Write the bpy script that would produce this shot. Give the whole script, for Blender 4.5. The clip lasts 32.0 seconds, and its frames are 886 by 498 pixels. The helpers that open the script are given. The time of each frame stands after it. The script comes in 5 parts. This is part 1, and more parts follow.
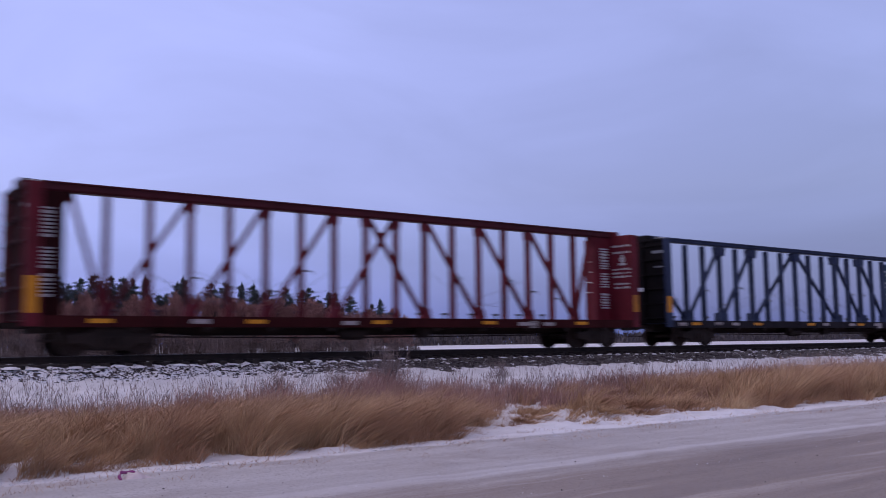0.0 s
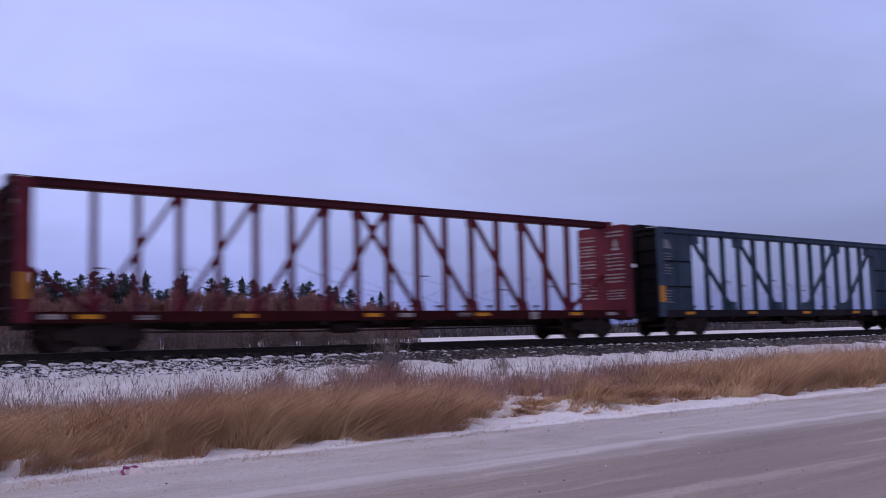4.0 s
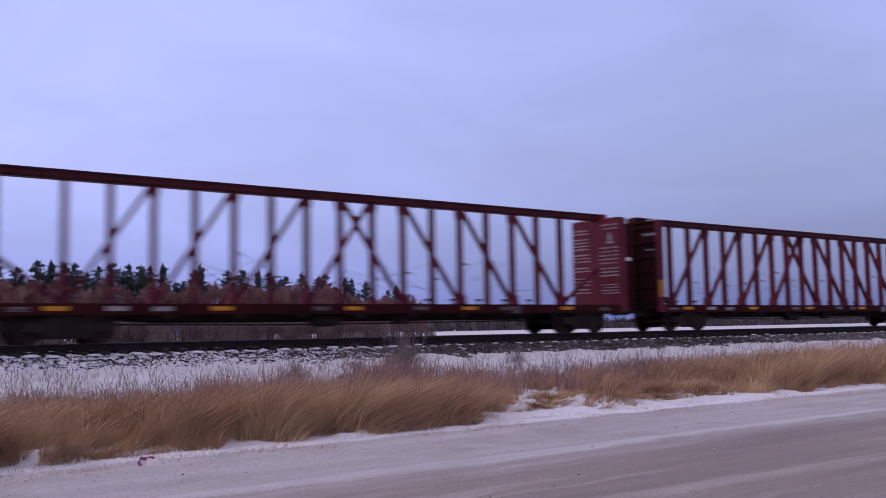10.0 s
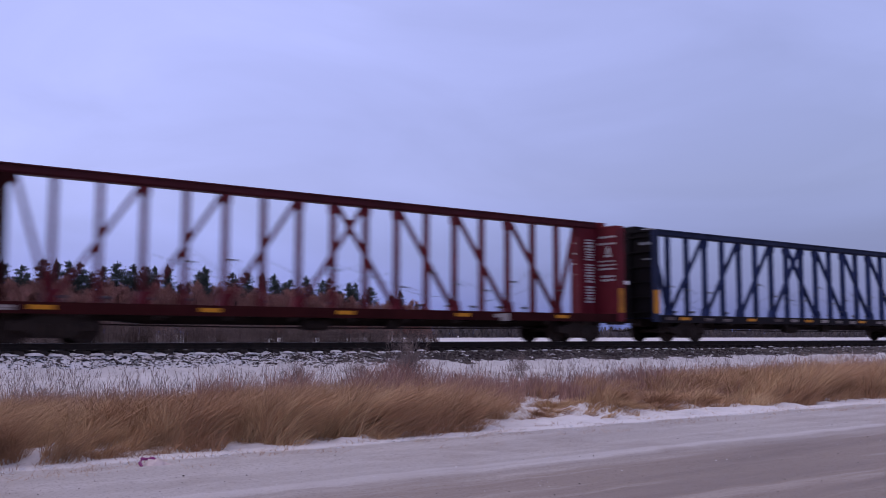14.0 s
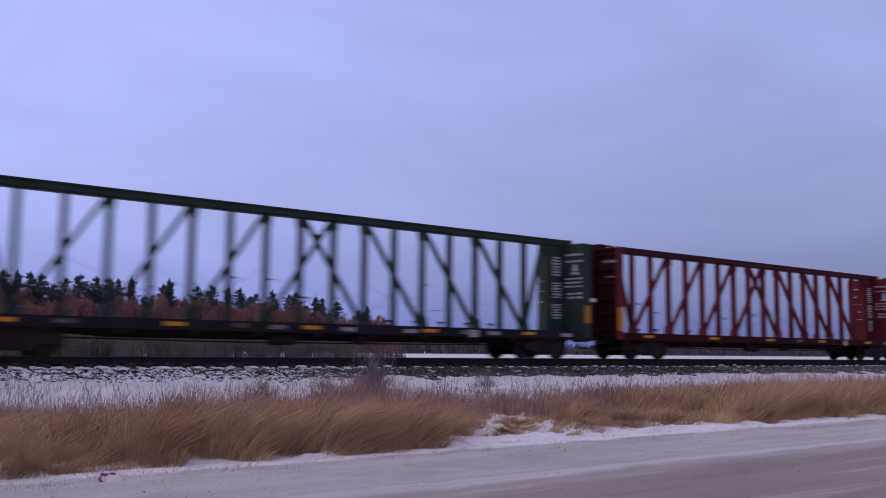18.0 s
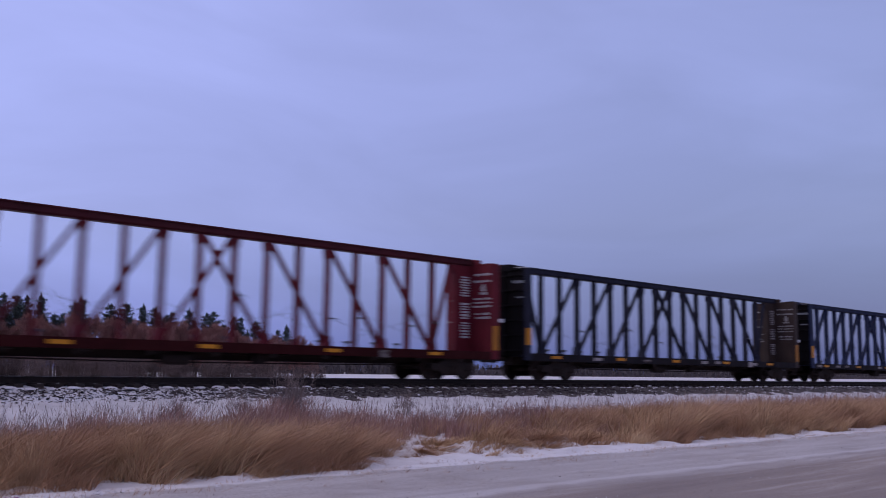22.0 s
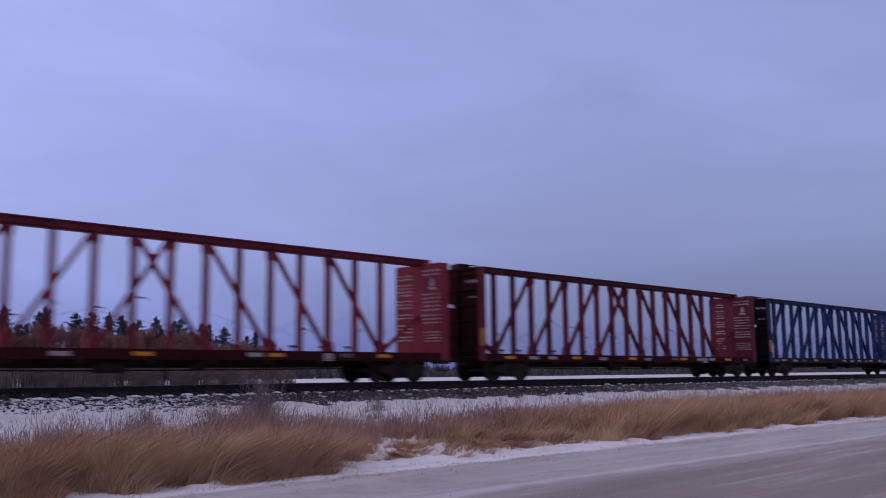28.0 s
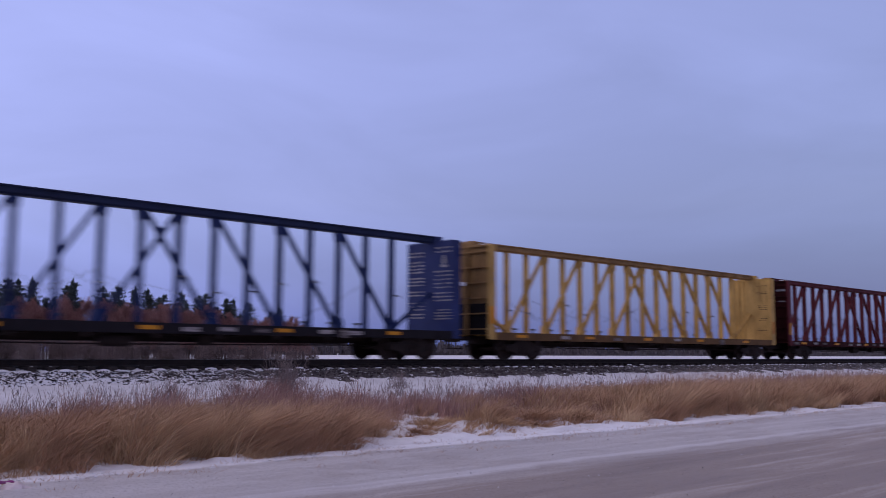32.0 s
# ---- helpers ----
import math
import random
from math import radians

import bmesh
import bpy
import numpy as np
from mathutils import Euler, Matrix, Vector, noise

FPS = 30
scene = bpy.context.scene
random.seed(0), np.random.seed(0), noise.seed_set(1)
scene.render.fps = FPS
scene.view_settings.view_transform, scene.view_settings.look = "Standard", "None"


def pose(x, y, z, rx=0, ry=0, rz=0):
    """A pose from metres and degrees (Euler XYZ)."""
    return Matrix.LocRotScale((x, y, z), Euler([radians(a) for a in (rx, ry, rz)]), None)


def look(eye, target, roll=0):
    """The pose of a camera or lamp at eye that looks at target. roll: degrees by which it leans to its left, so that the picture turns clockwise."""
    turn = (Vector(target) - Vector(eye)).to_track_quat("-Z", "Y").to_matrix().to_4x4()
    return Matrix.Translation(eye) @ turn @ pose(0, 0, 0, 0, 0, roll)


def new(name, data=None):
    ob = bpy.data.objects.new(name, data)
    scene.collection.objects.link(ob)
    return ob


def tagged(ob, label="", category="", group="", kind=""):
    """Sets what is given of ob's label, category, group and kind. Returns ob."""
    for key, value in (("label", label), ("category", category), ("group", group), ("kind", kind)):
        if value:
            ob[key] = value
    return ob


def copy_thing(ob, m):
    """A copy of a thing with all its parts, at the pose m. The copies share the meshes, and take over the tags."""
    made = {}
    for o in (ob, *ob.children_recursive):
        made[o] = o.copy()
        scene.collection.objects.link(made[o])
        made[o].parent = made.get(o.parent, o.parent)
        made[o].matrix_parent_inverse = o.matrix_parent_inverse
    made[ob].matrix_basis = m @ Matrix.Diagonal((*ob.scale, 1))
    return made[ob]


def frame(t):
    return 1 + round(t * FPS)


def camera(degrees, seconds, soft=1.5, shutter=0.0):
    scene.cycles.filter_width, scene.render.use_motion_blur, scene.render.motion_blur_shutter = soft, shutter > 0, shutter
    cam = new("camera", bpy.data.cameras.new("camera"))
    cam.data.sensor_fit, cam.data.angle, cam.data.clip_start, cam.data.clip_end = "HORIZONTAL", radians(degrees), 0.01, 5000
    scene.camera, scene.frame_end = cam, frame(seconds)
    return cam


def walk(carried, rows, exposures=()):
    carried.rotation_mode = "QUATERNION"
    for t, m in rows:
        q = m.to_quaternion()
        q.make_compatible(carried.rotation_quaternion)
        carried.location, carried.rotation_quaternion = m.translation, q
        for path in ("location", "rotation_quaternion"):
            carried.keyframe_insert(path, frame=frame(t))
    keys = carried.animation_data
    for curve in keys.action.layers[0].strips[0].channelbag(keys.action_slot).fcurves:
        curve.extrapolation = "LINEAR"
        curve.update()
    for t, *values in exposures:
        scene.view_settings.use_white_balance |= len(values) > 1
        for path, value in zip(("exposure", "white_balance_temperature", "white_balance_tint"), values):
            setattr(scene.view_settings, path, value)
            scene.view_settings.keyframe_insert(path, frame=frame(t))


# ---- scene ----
# World: x runs along the track, y away from the camera across it, z up; the road by the camera is z = 0.
EYE = 1.6
RAIL_TOP = 1.363
TRACK_Y = 25.76
SPEED = 12.34
CLIP = 32.0

# ---- camera ----
cam = camera(51.1, CLIP, soft=1.0, shutter=0.78)
PATH = [
    (0.0, -37.43, 5.78, 0.67),
    (0.5, -37.42, 5.80, 0.63),
    (1.0, -37.44, 5.70, 0.76),
    (1.5, -37.39, 5.63, 1.00),
    (2.0, -37.31, 5.57, 1.06),
    (2.5, -37.33, 5.47, 1.12),
    (3.0, -37.33, 5.39, 1.05),
    (3.5, -37.35, 5.35, 1.23),
    (5.5, -37.40, 5.11, 1.32),
    (6.0, -37.35, 5.11, 1.32),
    (6.5, -37.20, 5.05, 1.26),
    (7.0, -37.07, 4.89, 1.23),
    (7.5, -36.97, 4.77, 1.07),
    (8.0, -36.94, 4.80, 0.94),
    (8.5, -36.78, 4.82, 0.69),
    (9.0, -36.58, 4.79, 0.72),
    (9.5, -36.44, 4.88, 0.78),
    (10.0, -36.44, 4.92, 0.97),
    (10.5, -36.48, 4.97, 0.82),
    (11.0, -36.43, 5.01, 0.73),
    (11.5, -36.42, 5.13, 0.81),
    (12.0, -36.35, 5.18, 0.75),
    (12.5, -36.21, 5.16, 0.70),
    (13.0, -36.11, 5.15, 0.80),
    (13.5, -36.11, 5.17, 0.76),
    (14.0, -36.24, 5.30, -0.12),
    (14.5, -36.33, 5.31, -0.18),
    (15.0, -36.40, 5.48, -0.31),
    (15.5, -36.51, 5.60, -0.10),
    (17.5, -37.42, 6.17, -0.58),
    (18.0, -38.30, 6.29, -0.59),
    (18.5, -38.58, 6.42, -0.73),
    (19.0, -39.01, 6.59, -0.89),
    (19.5, -39.63, 6.90, -0.54),
    (20.0, -41.00, 7.13, -0.79),
    (20.5, -42.16, 7.42, -1.29),
    (21.0, -42.50, 7.52, -1.23),
    (21.5, -42.86, 7.56, -0.51),
    (22.0, -43.17, 7.60, -0.75),
    (22.5, -43.59, 7.68, -0.40),
    (23.0, -43.97, 7.69, -0.69),
    (23.5, -44.86, 7.69, -0.48),
    (24.0, -45.30, 7.70, 0.30),
    (24.5, -45.59, 7.73, 0.43),
    (25.0, -45.85, 7.99, 0.28),
    (25.5, -45.42, 8.20, -0.35),
    (26.0, -45.54, 8.34, 0.46),
    (26.5, -45.84, 8.42, 0.02),
    (28.5, -44.52, 7.36, 0.75),
    (29.0, -44.04, 7.06, 0.77),
    (29.5, -43.78, 6.81, 0.93),
    (30.0, -43.53, 6.65, 0.93),
    (30.5, -43.44, 6.60, 0.77),
    (31.0, -43.36, 6.54, 0.56),
    (31.5, -43.41, 6.45, -0.18),
    (32.0, -43.61, 6.40, -0.32),
]
walk(cam, [(t, pose(0, 0, EYE, 90 + pitch, roll, yaw)) for t, yaw, pitch, roll in PATH],
     exposures=[(0.0, 0.09, 6600, 10), (6.0, 0.24, 6800, 10), (13.0, 0.18, 6800, 10), (20.0, -0.02, 6550, 10), (25.0, -0.15, 6500, 10), (29.0, -0.13, 6500, 10), (32.0, -0.05, 6500, 10)])

# ---- world and light ----
SKY_GAIN = 1.0


def make_world():
    world = bpy.data.worlds.new("overcast_sky")
    scene.world = world
    world.use_nodes = True
    nt = world.node_tree
    nt.nodes.clear()
    N, L = nt.nodes.new, nt.links.new
    out, bg = N("ShaderNodeOutputWorld"), N("ShaderNodeBackground")
    sky = N("ShaderNodeTexSky")
    sky.sky_type = "NISHITA"
    sky.sun_disc = False
    sky.sun_elevation, sky.sun_rotation = radians(32), radians(297)
    sky.air_density, sky.dust_density = 1.5, 2.0
    coord = N("ShaderNodeTexCoord")
    sep = N("ShaderNodeSeparateXYZ")
    L(coord.outputs["Generated"], sep.inputs[0])
    # cloud deck: lighter to the west and overhead, duller to the east
    side = N("ShaderNodeVectorMath")
    side.operation = "DOT_PRODUCT"
    side.inputs[1].default_value = (-0.82, 0.57, 0.0)
    L(coord.outputs["Generated"], side.inputs[0])
    ramp_side = N("ShaderNodeValToRGB")
    ramp_side.color_ramp.elements[0].position, ramp_side.color_ramp.elements[0].color = 0.0, (0.330, 0.366, 0.675, 1)
    ramp_side.color_ramp.elements[1].position, ramp_side.color_ramp.elements[1].color = 0.62, (0.465, 0.497, 0.940, 1)
    spread = N("ShaderNodeMapRange")
    spread.inputs["From Min"].default_value, spread.inputs["From Max"].default_value = -0.55, 0.85
    L(side.outputs["Value"], spread.inputs["Value"])
    L(spread.outputs[0], ramp_side.inputs[0])
    # overhead the deck is brighter and nearly white
    up = N("ShaderNodeMapRange")
    up.interpolation_type = "SMOOTHSTEP"
    up.inputs["From Min"].default_value, up.inputs["From Max"].default_value = 0.38, 0.95
    L(sep.outputs["Z"], up.inputs["Value"])
    top = N("ShaderNodeMix")
    top.data_type = "RGBA"
    top.inputs["B"].default_value = (0.52, 0.405, 0.46, 1)
    L(up.outputs[0], top.inputs["Factor"])
    L(ramp_side.outputs[0], top.inputs["A"])
    # soft streaks in the cloud
    squash = N("ShaderNodeMapping")
    squash.inputs["Scale"].default_value = (1.0, 1.0, 3.4)
    L(coord.outputs["Generated"], squash.inputs["Vector"])
    noise_tex = N("ShaderNodeTexNoise")
    noise_tex.inputs["Scale"].default_value, noise_tex.inputs["Detail"].default_value = 2.6, 5
    noise_tex.inputs["Roughness"].default_value, noise_tex.inputs["Distortion"].default_value = 0.5, 0.6
    L(squash.outputs[0], noise_tex.inputs["Vector"])
    amp = N("ShaderNodeMapRange")
    amp.inputs["From Min"].default_value, amp.inputs["From Max"].default_value = 0.3, 0.7
    amp.inputs["To Min"].default_value, amp.inputs["To Max"].default_value = 0.88, 1.10
    L(noise_tex.outputs[0], amp.inputs["Value"])
    low = N("ShaderNodeValToRGB")
    for e, (p, c) in zip((low.color_ramp.elements[0], low.color_ramp.elements[1], low.color_ramp.elements.new(0.16)),
                         ((0.0, (0.295, 0.385, 0.665, 1)), (0.40, (1.83, 1.80, 1.62, 1)), (0.16, (0.755, 0.795, 0.905, 1)))):
        e.position, e.color = p, c
    L(sep.outputs["Z"], low.inputs[0])
    dim = N("ShaderNodeVectorMath")
    dim.operation = "MULTIPLY"
    L(top.outputs["Result"], dim.inputs[0])
    L(low.outputs[0], dim.inputs[1])
    mul = N("ShaderNodeVectorMath")
    mul.operation = "SCALE"
    L(dim.outputs[0], mul.inputs[0])
    L(amp.outputs[0], mul.inputs["Scale"])
    # a duller bank of cloud low in the east
    bank = N("ShaderNodeMapRange")
    bank.interpolation_type = "SMOOTHSTEP"
    bank.inputs["From Min"].default_value, bank.inputs["From Max"].default_value = 0.0, 0.25
    bank.inputs["To Min"].default_value, bank.inputs["To Max"].default_value = 0.34, 0.0
    L(sep.outputs["Z"], bank.inputs["Value"])
    east = N("ShaderNodeMapRange")
    east.inputs["From Min"].default_value, east.inputs["From Max"].default_value = 0.52, 0.16
    L(spread.outputs[0], east.inputs["Value"])
    haze = N("ShaderNodeMath")
    haze.operation = "MULTIPLY"
    L(bank.outputs[0], haze.inputs[0])
    L(east.outputs[0], haze.inputs[1])
    left_over = N("ShaderNodeMath")
    left_over.operation = "SUBTRACT"
    left_over.inputs[0].default_value = 1.0
    L(haze.outputs[0], left_over.inputs[1])
    banked = N("ShaderNodeVectorMath")
    banked.operation = "SCALE"
    L(mul.outputs[0], banked.inputs[0])
    L(left_over.outputs[0], banked.inputs["Scale"])
    thin = N("ShaderNodeVectorMath")
    thin.operation = "SCALE"
    thin.inputs["Scale"].default_value = 0.02
    L(sky.outputs[0], thin.inputs[0])
    both = N("ShaderNodeVectorMath")
    L(banked.outputs[0], both.inputs[0])
    L(thin.outputs[0], both.inputs[1])
    L(both.outputs[0], bg.inputs["Color"])
    bg.inputs["Strength"].default_value = SKY_GAIN
    L(bg.outputs[0], out.inputs[0])


make_world()
sun_data = bpy.data.lights.new("sun", "SUN")
sun_data.energy, sun_data.angle, sun_data.color = 0.34, radians(50), (1.0, 0.92, 0.94)
sun = new("sun", sun_data)
sun.matrix_world = look((-50, 25, 35), (0, 0, 0))


# ---- materials ----
def nodes_of(name, rough=0.7, metal=0.0):
    m = bpy.data.materials.new(name)
    m.use_nodes = True
    nt = m.node_tree
    bsdf = nt.nodes["Principled BSDF"]
    bsdf.inputs["Roughness"].default_value = rough
    bsdf.inputs["Metallic"].default_value = metal
    return m, nt, bsdf


def rgb(c):
    return (*c, 1.0)


def noise_node(nt, vec, scale, detail=4, rough=0.55, distort=0.0):
    n = nt.nodes.new("ShaderNodeTexNoise")
    n.inputs["Scale"].default_value, n.inputs["Detail"].default_value = scale, detail
    n.inputs["Roughness"].default_value, n.inputs["Distortion"].default_value = rough, distort
    if vec is not None:
        nt.links.new(vec, n.inputs["Vector"])
    return n.outputs[0]


def steps(nt, value, *stops):
    r = nt.nodes.new("ShaderNodeValToRGB")
    els = r.color_ramp.elements
    while len(els) < len(stops):
        els.new(0.5)
    for e, (p, c) in zip(els, stops):
        e.position, e.color = p, rgb(c)
    nt.links.new(value, r.inputs[0])
    return r.outputs[0]


def mixed(nt, fac, a, b, mode="MIX"):
    n = nt.nodes.new("ShaderNodeMix")
    n.data_type, n.blend_type = "RGBA", mode
    for key, v in (("Factor", fac), ("A", a), ("B", b)):
        if isinstance(v, (tuple, float, int)):
            n.inputs[key].default_value = rgb(v) if isinstance(v, tuple) else v
        else:
            nt.links.new(v, n.inputs[key])
    return n.outputs["Result"]


def math_node(nt, op, a, b=0.0, clamp=False):
    n = nt.nodes.new("ShaderNodeMath")
    n.operation, n.use_clamp = op, clamp
    for i, v in enumerate((a, b)):
        if isinstance(v, (int, float)):
            n.inputs[i].default_value = v
        else:
            nt.links.new(v, n.inputs[i])
    return n.outputs[0]


def ranged(nt, value, lo, hi, to_lo=0.0, to_hi=1.0, smooth=True):
    n = nt.nodes.new("ShaderNodeMapRange")
    n.interpolation_type = "SMOOTHSTEP" if smooth else "LINEAR"
    n.inputs["From Min"].default_value, n.inputs["From Max"].default_value = lo, hi
    n.inputs["To Min"].default_value, n.inputs["To Max"].default_value = to_lo, to_hi
    nt.links.new(value, n.inputs["Value"])
    return n.outputs[0]


def bump(nt, bsdf, height, strength, distance=0.02):
    b = nt.nodes.new("ShaderNodeBump")
    b.inputs["Strength"].default_value, b.inputs["Distance"].default_value = strength, distance
    nt.links.new(height, b.inputs["Height"])
    nt.links.new(b.outputs[0], bsdf.inputs["Normal"])


def object_coords(nt, shift=True):
    """Object space, moved at random from one object to the next, so that repeats differ."""
    tc = nt.nodes.new("ShaderNodeTexCoord")
    if not shift:
        return tc.outputs["Object"]
    info = nt.nodes.new("ShaderNodeObjectInfo")
    s = nt.nodes.new("ShaderNodeVectorMath")
    s.operation = "SCALE"
    s.inputs[0].default_value = (37.0, 21.0, 53.0)
    nt.links.new(info.outputs["Random"], s.inputs["Scale"])
    a = nt.nodes.new("ShaderNodeVectorMath")
    nt.links.new(tc.outputs["Object"], a.inputs[0])
    nt.links.new(s.outputs[0], a.inputs[1])
    return a.outputs[0]


def stretched(nt, vec, scale):
    m = nt.nodes.new("ShaderNodeMapping")
    m.inputs["Scale"].default_value = scale
    nt.links.new(vec, m.inputs["Vector"])
    return m.outputs[0]


def car_paint(name, colour, grime=(0.016, 0.012, 0.011), rust=(0.045, 0.013, 0.011), wear=0.35, rough=0.6, gloss=0.18):
    m, nt, bsdf = nodes_of(name, rough)
    v = object_coords(nt)
    fade = steps(nt, noise_node(nt, v, 0.9, 5), (0.3, tuple(c * 0.72 for c in colour)), (0.7, tuple(min(1, c * 1.22) for c in colour)))
    streak = noise_node(nt, stretched(nt, v, (7.0, 7.0, 0.6)), 1.0, 5, 0.65)
    c = mixed(nt, ranged(nt, streak, 0.50, 0.78, 0, wear), fade, grime)
    c = mixed(nt, ranged(nt, noise_node(nt, v, 4.5, 6, 0.7), 0.60, 0.72, 0, 0.7), c, rust)
    nt.links.new(c, bsdf.inputs["Base Color"])
    nt.links.new(ranged(nt, streak, 0.3, 0.7, rough - 0.1, min(1, rough + 0.2)), bsdf.inputs["Roughness"])
    bsdf.inputs["Specular IOR Level"].default_value = gloss
    bump(nt, bsdf, noise_node(nt, v, 18, 3), 0.25, 0.004)
    return m


def grimy(name, a, b, scale=6.0, rough=0.8, metal=0.0, strength=0.4):
    m, nt, bsdf = nodes_of(name, rough, metal)
    v = object_coords(nt)
    n1 = noise_node(nt, v, scale, 5, 0.65)
    c = mixed(nt, ranged(nt, noise_node(nt, v, scale * 0.17, 3), 0.35, 0.65, 0.0, 0.5), steps(nt, n1, (0.3, a), (0.7, b)), b)
    nt.links.new(c, bsdf.inputs["Base Color"])
    bsdf.inputs["Specular IOR Level"].default_value = 0.25
    bump(nt, bsdf, n1, strength, 0.01)
    return m


def island_tone(nt, *stops):
    g = nt.nodes.new("ShaderNodeNewGeometry")
    return steps(nt, g.outputs["Random Per Island"], *stops)


def blade_stuff(name, *stops, patch=None, straw=None, rough=0.75):
    """Dry stems: each stem has its own tone, and whole patches differ."""
    m, nt, bsdf = nodes_of(name, rough)
    c = island_tone(nt, *stops)
    if patch:
        v = object_coords(nt, False)
        c = mixed(nt, ranged(nt, noise_node(nt, v, 0.45, 3), 0.42, 0.62, 0, 0.75), c, patch)
        c = mixed(nt, ranged(nt, noise_node(nt, v, 1.5, 4), 0.44, 0.64, 0, 0.6), c, tuple(q * 0.56 for q in patch))
        c = mixed(nt, ranged(nt, noise_node(nt, stretched(nt, v, (1.0, 1.0, 0.3)), 0.85, 4), 0.56, 0.68, 0, 0.55), c, straw)
    nt.links.new(c, bsdf.inputs["Base Color"])
    bsdf.inputs["Specular IOR Level"].default_value = 0.2
    return m


SNOW = (0.80, 0.80, 0.82)


def ground_material():
    m, nt, bsdf = nodes_of("snowy_ground", 0.85)
    v = object_coords(nt, False)
    sep = nt.nodes.new("ShaderNodeSeparateXYZ")
    nt.links.new(v, sep.inputs[0])
    y = sep.outputs["Y"]
    wob = math_node(nt, "MULTIPLY", math_node(nt, "SUBTRACT", noise_node(nt, v, 0.9, 4), 0.5), 2.4)
    yy = math_node(nt, "ADD", y, wob)
    # dead litter lies under the grass belt, snow on both sides of it
    belt = math_node(nt, "MULTIPLY", ranged(nt, yy, 12.9, 13.6), ranged(nt, yy, 18.6, 20.2, 1, 0))
    drift = math_node(nt, "MULTIPLY", ranged(nt, sep.outputs["X"], 10.0, 11.5, 0, 1), ranged(nt, sep.outputs["X"], 17.5, 19.5, 1, 0))
    pocket = math_node(nt, "MULTIPLY", ranged(nt, sep.outputs["X"], 2.3, 2.6, 0, 1), ranged(nt, sep.outputs["X"], 3.9, 4.2, 1, 0))
    drift = math_node(nt, "MAXIMUM", drift, pocket)
    belt = math_node(nt, "MULTIPLY", belt, math_node(nt, "SUBTRACT", 1.0, math_node(nt, "MULTIPLY", drift, 0.88)))
    patches = ranged(nt, noise_node(nt, v, 0.7, 5, 0.6), 0.45, 0.60, 0.9, 0.1)
    litter = steps(nt, noise_node(nt, v, 9.0, 5, 0.7), (0.3, (0.085, 0.050, 0.028)), (0.7, (0.22, 0.135, 0.075)))
    snow = steps(nt, noise_node(nt, v, 1.6, 5, 0.6), (0.3, (0.64, 0.64, 0.66)), (0.65, SNOW))
    specks = ranged(nt, noise_node(nt, v, 14.0, 4, 0.7), 0.60, 0.70, 0, 0.45)
    near = ranged(nt, y, 40, 60, 1, 0)
    snow = mixed(nt, math_node(nt, "MULTIPLY", specks, near), snow, (0.30, 0.22, 0.17))
    far_tone = steps(nt, noise_node(nt, stretched(nt, v, (0.004, 0.03, 1.0)), 1.0, 4), (0.35, (0.60, 0.60, 0.62)), (0.6, SNOW))
    snow = mixed(nt, near, far_tone, snow)
    c = mixed(nt, math_node(nt, "MULTIPLY", belt, patches), snow, litter)
    nt.links.new(c, bsdf.inputs["Base Color"])
    bump(nt, bsdf, noise_node(nt, v, 7.0, 5, 0.6), 0.5, 0.06)
    return m


def road_material():
    m, nt, bsdf = nodes_of("packed_snow_road", 0.7)
    v = object_coords(nt, False)
    sep = nt.nodes.new("ShaderNodeSeparateXYZ")
    nt.links.new(v, sep.inputs[0])
    y = sep.outputs["Y"]
    along = stretched(nt, v, (0.10, 1.5, 1.0))
    streak = noise_node(nt, along, 1.3, 6, 0.62, 0.4)
    fine = noise_node(nt, stretched(nt, v, (2.0, 5.0, 1.0)), 4.5, 8, 0.78)
    packed = steps(nt, streak, (0.32, (0.225, 0.178, 0.152)), (0.52, (0.325, 0.276, 0.246)), (0.70, (0.53, 0.485, 0.46)))
    shoulder = steps(nt, streak, (0.3, (0.41, 0.380, 0.365)), (0.6, (0.57, 0.55, 0.545)))
    c = mixed(nt, ranged(nt, math_node(nt, "ADD", y, math_node(nt, "MULTIPLY", streak, 0.8)), 8.2, 9.4), packed, shoulder)
    c = mixed(nt, ranged(nt, fine, 0.50, 0.68, 0, 0.45), c, (0.22, 0.175, 0.15))
    grit = noise_node(nt, v, 32.0, 3, 0.6)
    c = mixed(nt, ranged(nt, grit, 0.54, 0.68, 0, 0.55), c, (0.13, 0.10, 0.085))
    c = mixed(nt, ranged(nt, noise_node(nt, v, 0.55, 5, 0.65), 0.48, 0.70, 0, 0.45), c, (0.30, 0.25, 0.225))
    # the thrown-up rim beside the wheel tracks and the white verge
    rim = math_node(nt, "MULTIPLY", ranged(nt, math_node(nt, "ADD", y, math_node(nt, "MULTIPLY", streak, 0.5)), 8.75, 8.95), ranged(nt, math_node(nt, "ADD", y, math_node(nt, "MULTIPLY", streak, 0.5)), 9.05, 9.3, 1, 0))
    c = mixed(nt, math_node(nt, "MULTIPLY", rim, 0.45), c, (0.70, 0.69, 0.70))
    verge = ranged(nt, math_node(nt, "ADD", y, math_node(nt, "MULTIPLY", noise_node(nt, v, 1.1, 4), 0.7)), 11.85, 12.1)
    c = mixed(nt, verge, c, SNOW)
    nt.links.new(c, bsdf.inputs["Base Color"])
    nt.links.new(ranged(nt, streak, 0.3, 0.7, 0.55, 0.85), bsdf.inputs["Roughness"])
    bump(nt, bsdf, fine, 0.6, 0.025)
    return m


